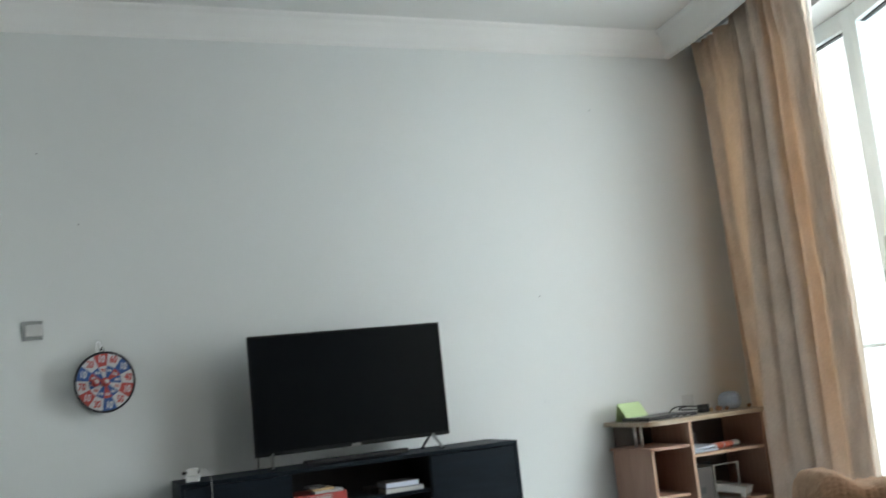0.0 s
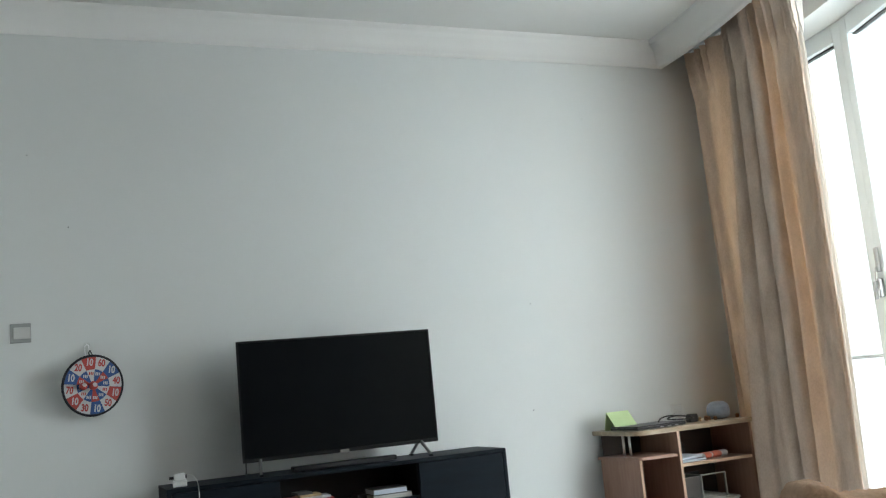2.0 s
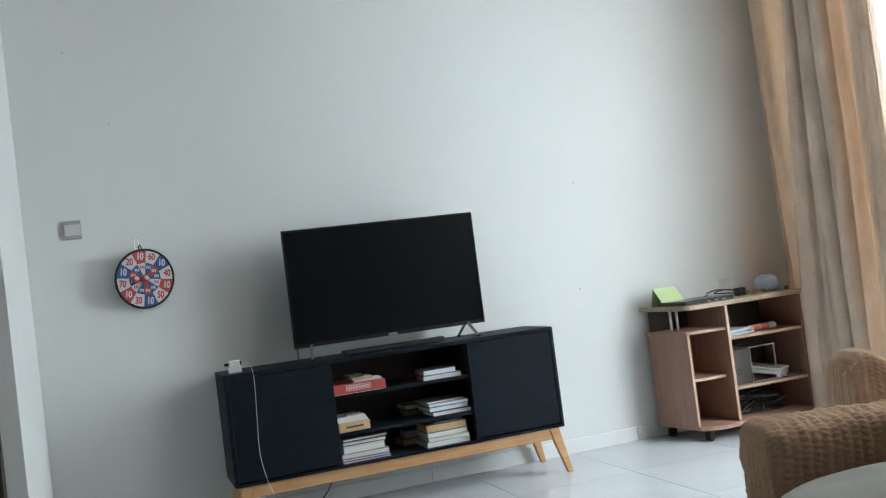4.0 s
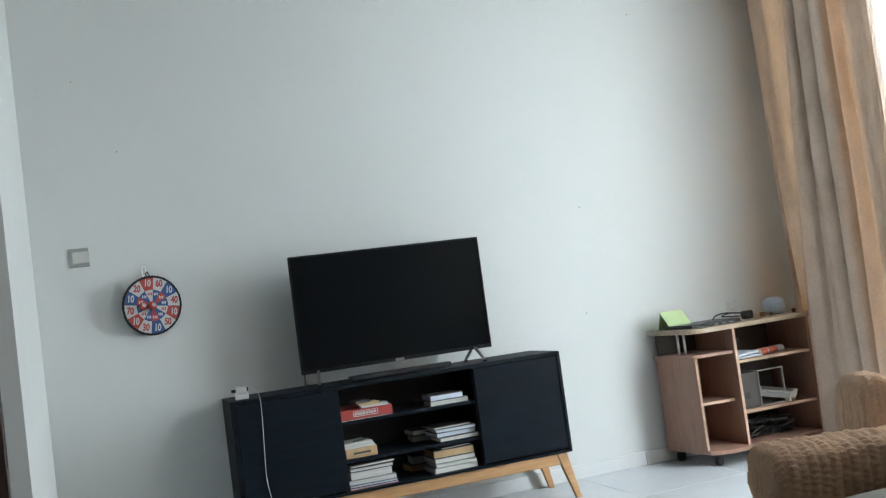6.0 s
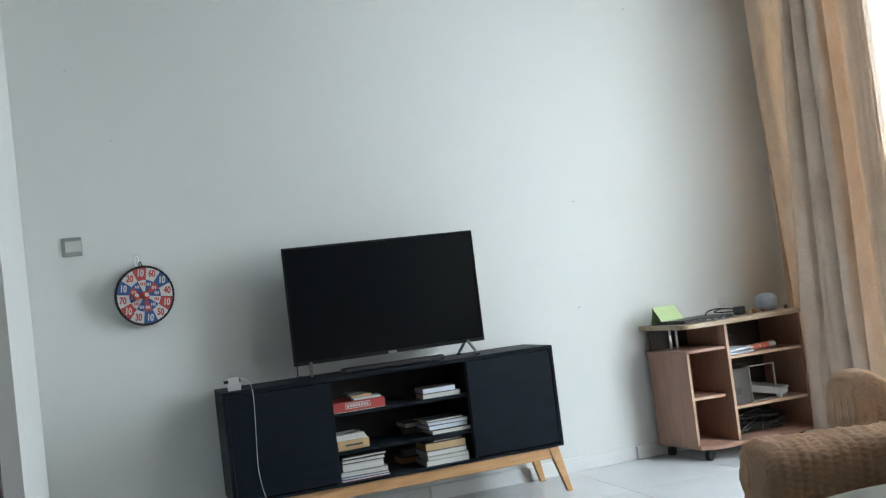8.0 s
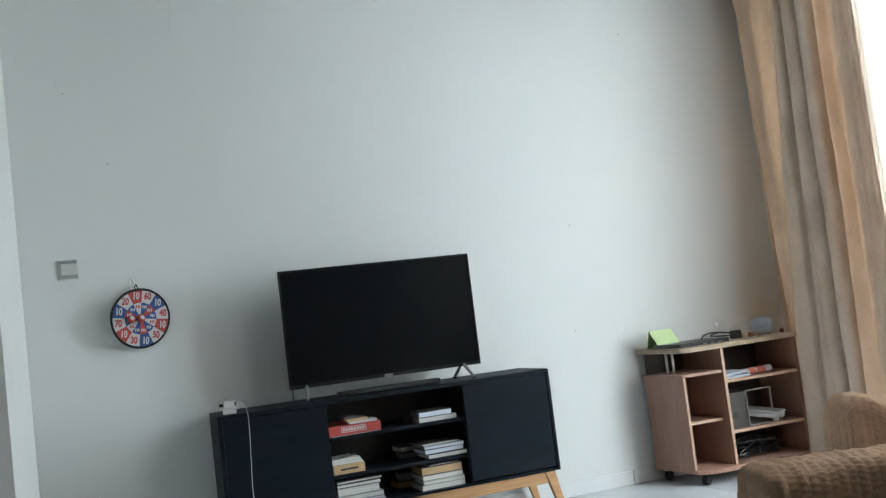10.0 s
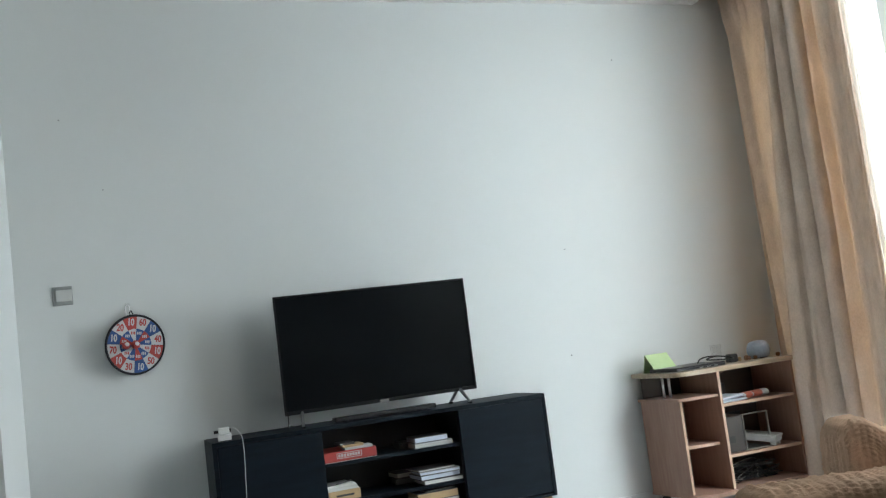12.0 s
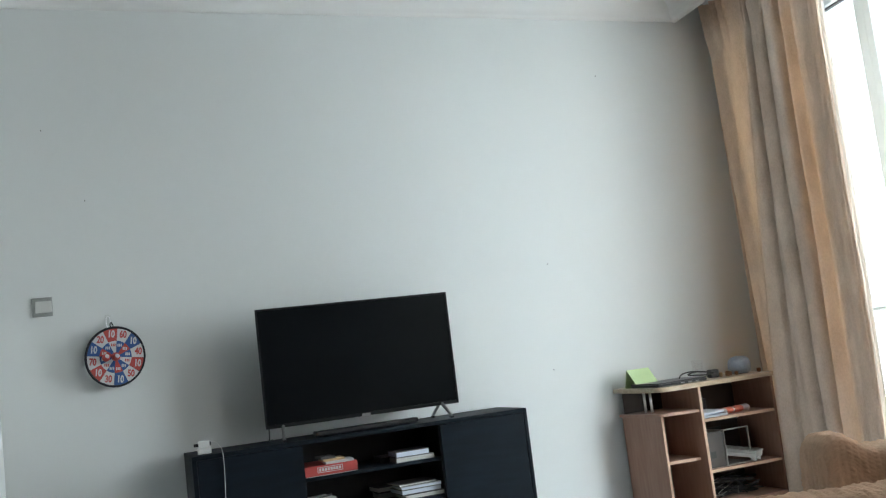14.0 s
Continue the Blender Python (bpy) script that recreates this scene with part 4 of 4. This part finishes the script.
def armchair(m, hump, label, low=0.0):
    c = thing("armchair", m, label, "armchair", "slipcovered armchairs")
    # local x runs from the front to the back, y across, origin below the front of the far arm
    arm = [(-0.20, 0.10), (-0.20, 0.50), (-0.205, 0.57), (-0.195, 0.608), (-0.16, 0.622), (-0.05, 0.622), (-0.012, 0.608), (0.0, 0.57), (0.0, 0.50), (0.0, 0.10)]
    arm = [(y, z - low if z > 0.2 else z) for y, z in arm]
    rise = (lambda x: hump * math.exp(-((x - 0.06) / 0.075) ** 2)) if hump else None
    for k in (0, 1):
        part("armrest", moved(cushion_block(0.82, arm, rise, 0.0042), pose(0, -0.80 * k, 0)), SLIP, c, "", True)
    back = [(0.0, 0.10), (0.0, 0.78), (0.02, 0.84), (0.08, 0.87), (0.16, 0.86), (0.20, 0.80), (0.22, 0.10)]
    bm = cushion_block(0.595, [(-y, z) for y, z in back][::-1], None, 0.012)
    part("backrest", moved(bm, pose(0.66, -0.203, 0, 0, 0, -90)), SLIP, c, "", True)
    seat = [(0.0, 0.12), (0.0, 0.34), (-0.02, 0.36), (-0.58, 0.36), (-0.595, 0.34), (-0.595, 0.12)]
    part("seat", moved(cushion_block(0.64, seat, None, 0.012), pose(0.02, -0.203, 0)), SLIP, c, "", True)
    for x in (0.06, 0.76):
        for y in (-0.92, -0.08):
            part("leg", rod([(x, y, 0.0), (x, y, 0.115)], 0.02, 10, 1.3), DOORW, c)
    return c


def pillow(name, m, a, b, h, label, category):
    nu, nv = 64, 24
    rows = []
    for j in range(nv + 1):
        v = -math.pi / 2 + math.pi * j / nv
        row = []
        for i in range(nu):
            u = 2 * math.pi * i / nu
            e = 0.55
            cu, su, cv, sv = math.cos(u), math.sin(u), math.cos(v), math.sin(v)
            g = lambda t, q: math.copysign(abs(t) ** q, t)
            p = Vector((a * g(cu, e) * g(cv, 0.6), b * g(su, e) * g(cv, 0.6), h * g(sv, 0.9)))
            p += Vector((0, 0, 1)) * 0.010 * noise.noise(p * 7)
            row.append(p)
        rows.append(row)
    t = thing(name, m, label, category)
    bm2 = strip(rows, True)
    bmesh.ops.recalc_face_normals(bm2, faces=bm2.faces[:])
    bmesh.ops.remove_doubles(bm2, verts=bm2.verts[:], dist=1e-5)
    part("cover", bm2, SHEET, t, "", True)
    return t


armchair(pose(0.612, -2.655, 0, 0, 0, -18), 0.0, "armchair in a brown bubble-textured stretch slipcover", 0.022)
armchair(pose(1.512, -1.93, 0, 0, 0, -16), 0.060, "armchair in a brown bubble-textured stretch slipcover near the window", 0.072)
pillow("seat_cushion", pose(0.612, -2.655, 0, 0, 0, -18) @ pose(0.30, -0.50, 0.446), 0.37, 0.29, 0.083, "off-white cotton seat cushion on the slipcovered armchair", "cushion")

# ---- floor tiles and skirting pieces ----
tile_me = None
for i in range(15):
    for j in range(16):
        x, y = -5.15 + PITCH * i, -9.02 + PITCH * j
        if x > 3.2 or y > 0.0:
            continue
        if tile_me is None:
            ob = part("tile", box(0.0012, PITCH - 0.0012, 0.0012, PITCH - 0.0012, -0.012, 0.0, 0.0012), TILE, floor)
            tile_me = ob.data
        else:
            ob = new("tile", tile_me)
            ob.parent = floor
        ob.location = (x, y, 0)
skirt = thing("baseboard", pose(0, 0, 0), "pale grey tiled skirting along the end wall", "skirting", kind="structure")
sk_me = None
for i in range(8):
    if sk_me is None:
        ob = part("tile", box(0.001, PITCH - 0.001, -0.010, 0.0, 0.0005, 0.075, 0.002), SKIRT, skirt)
        sk_me = ob.data
    else:
        ob = new("tile", sk_me)
        ob.parent = skirt
    ob.location = (-1.15 + PITCH * i, -0.0005, 0)
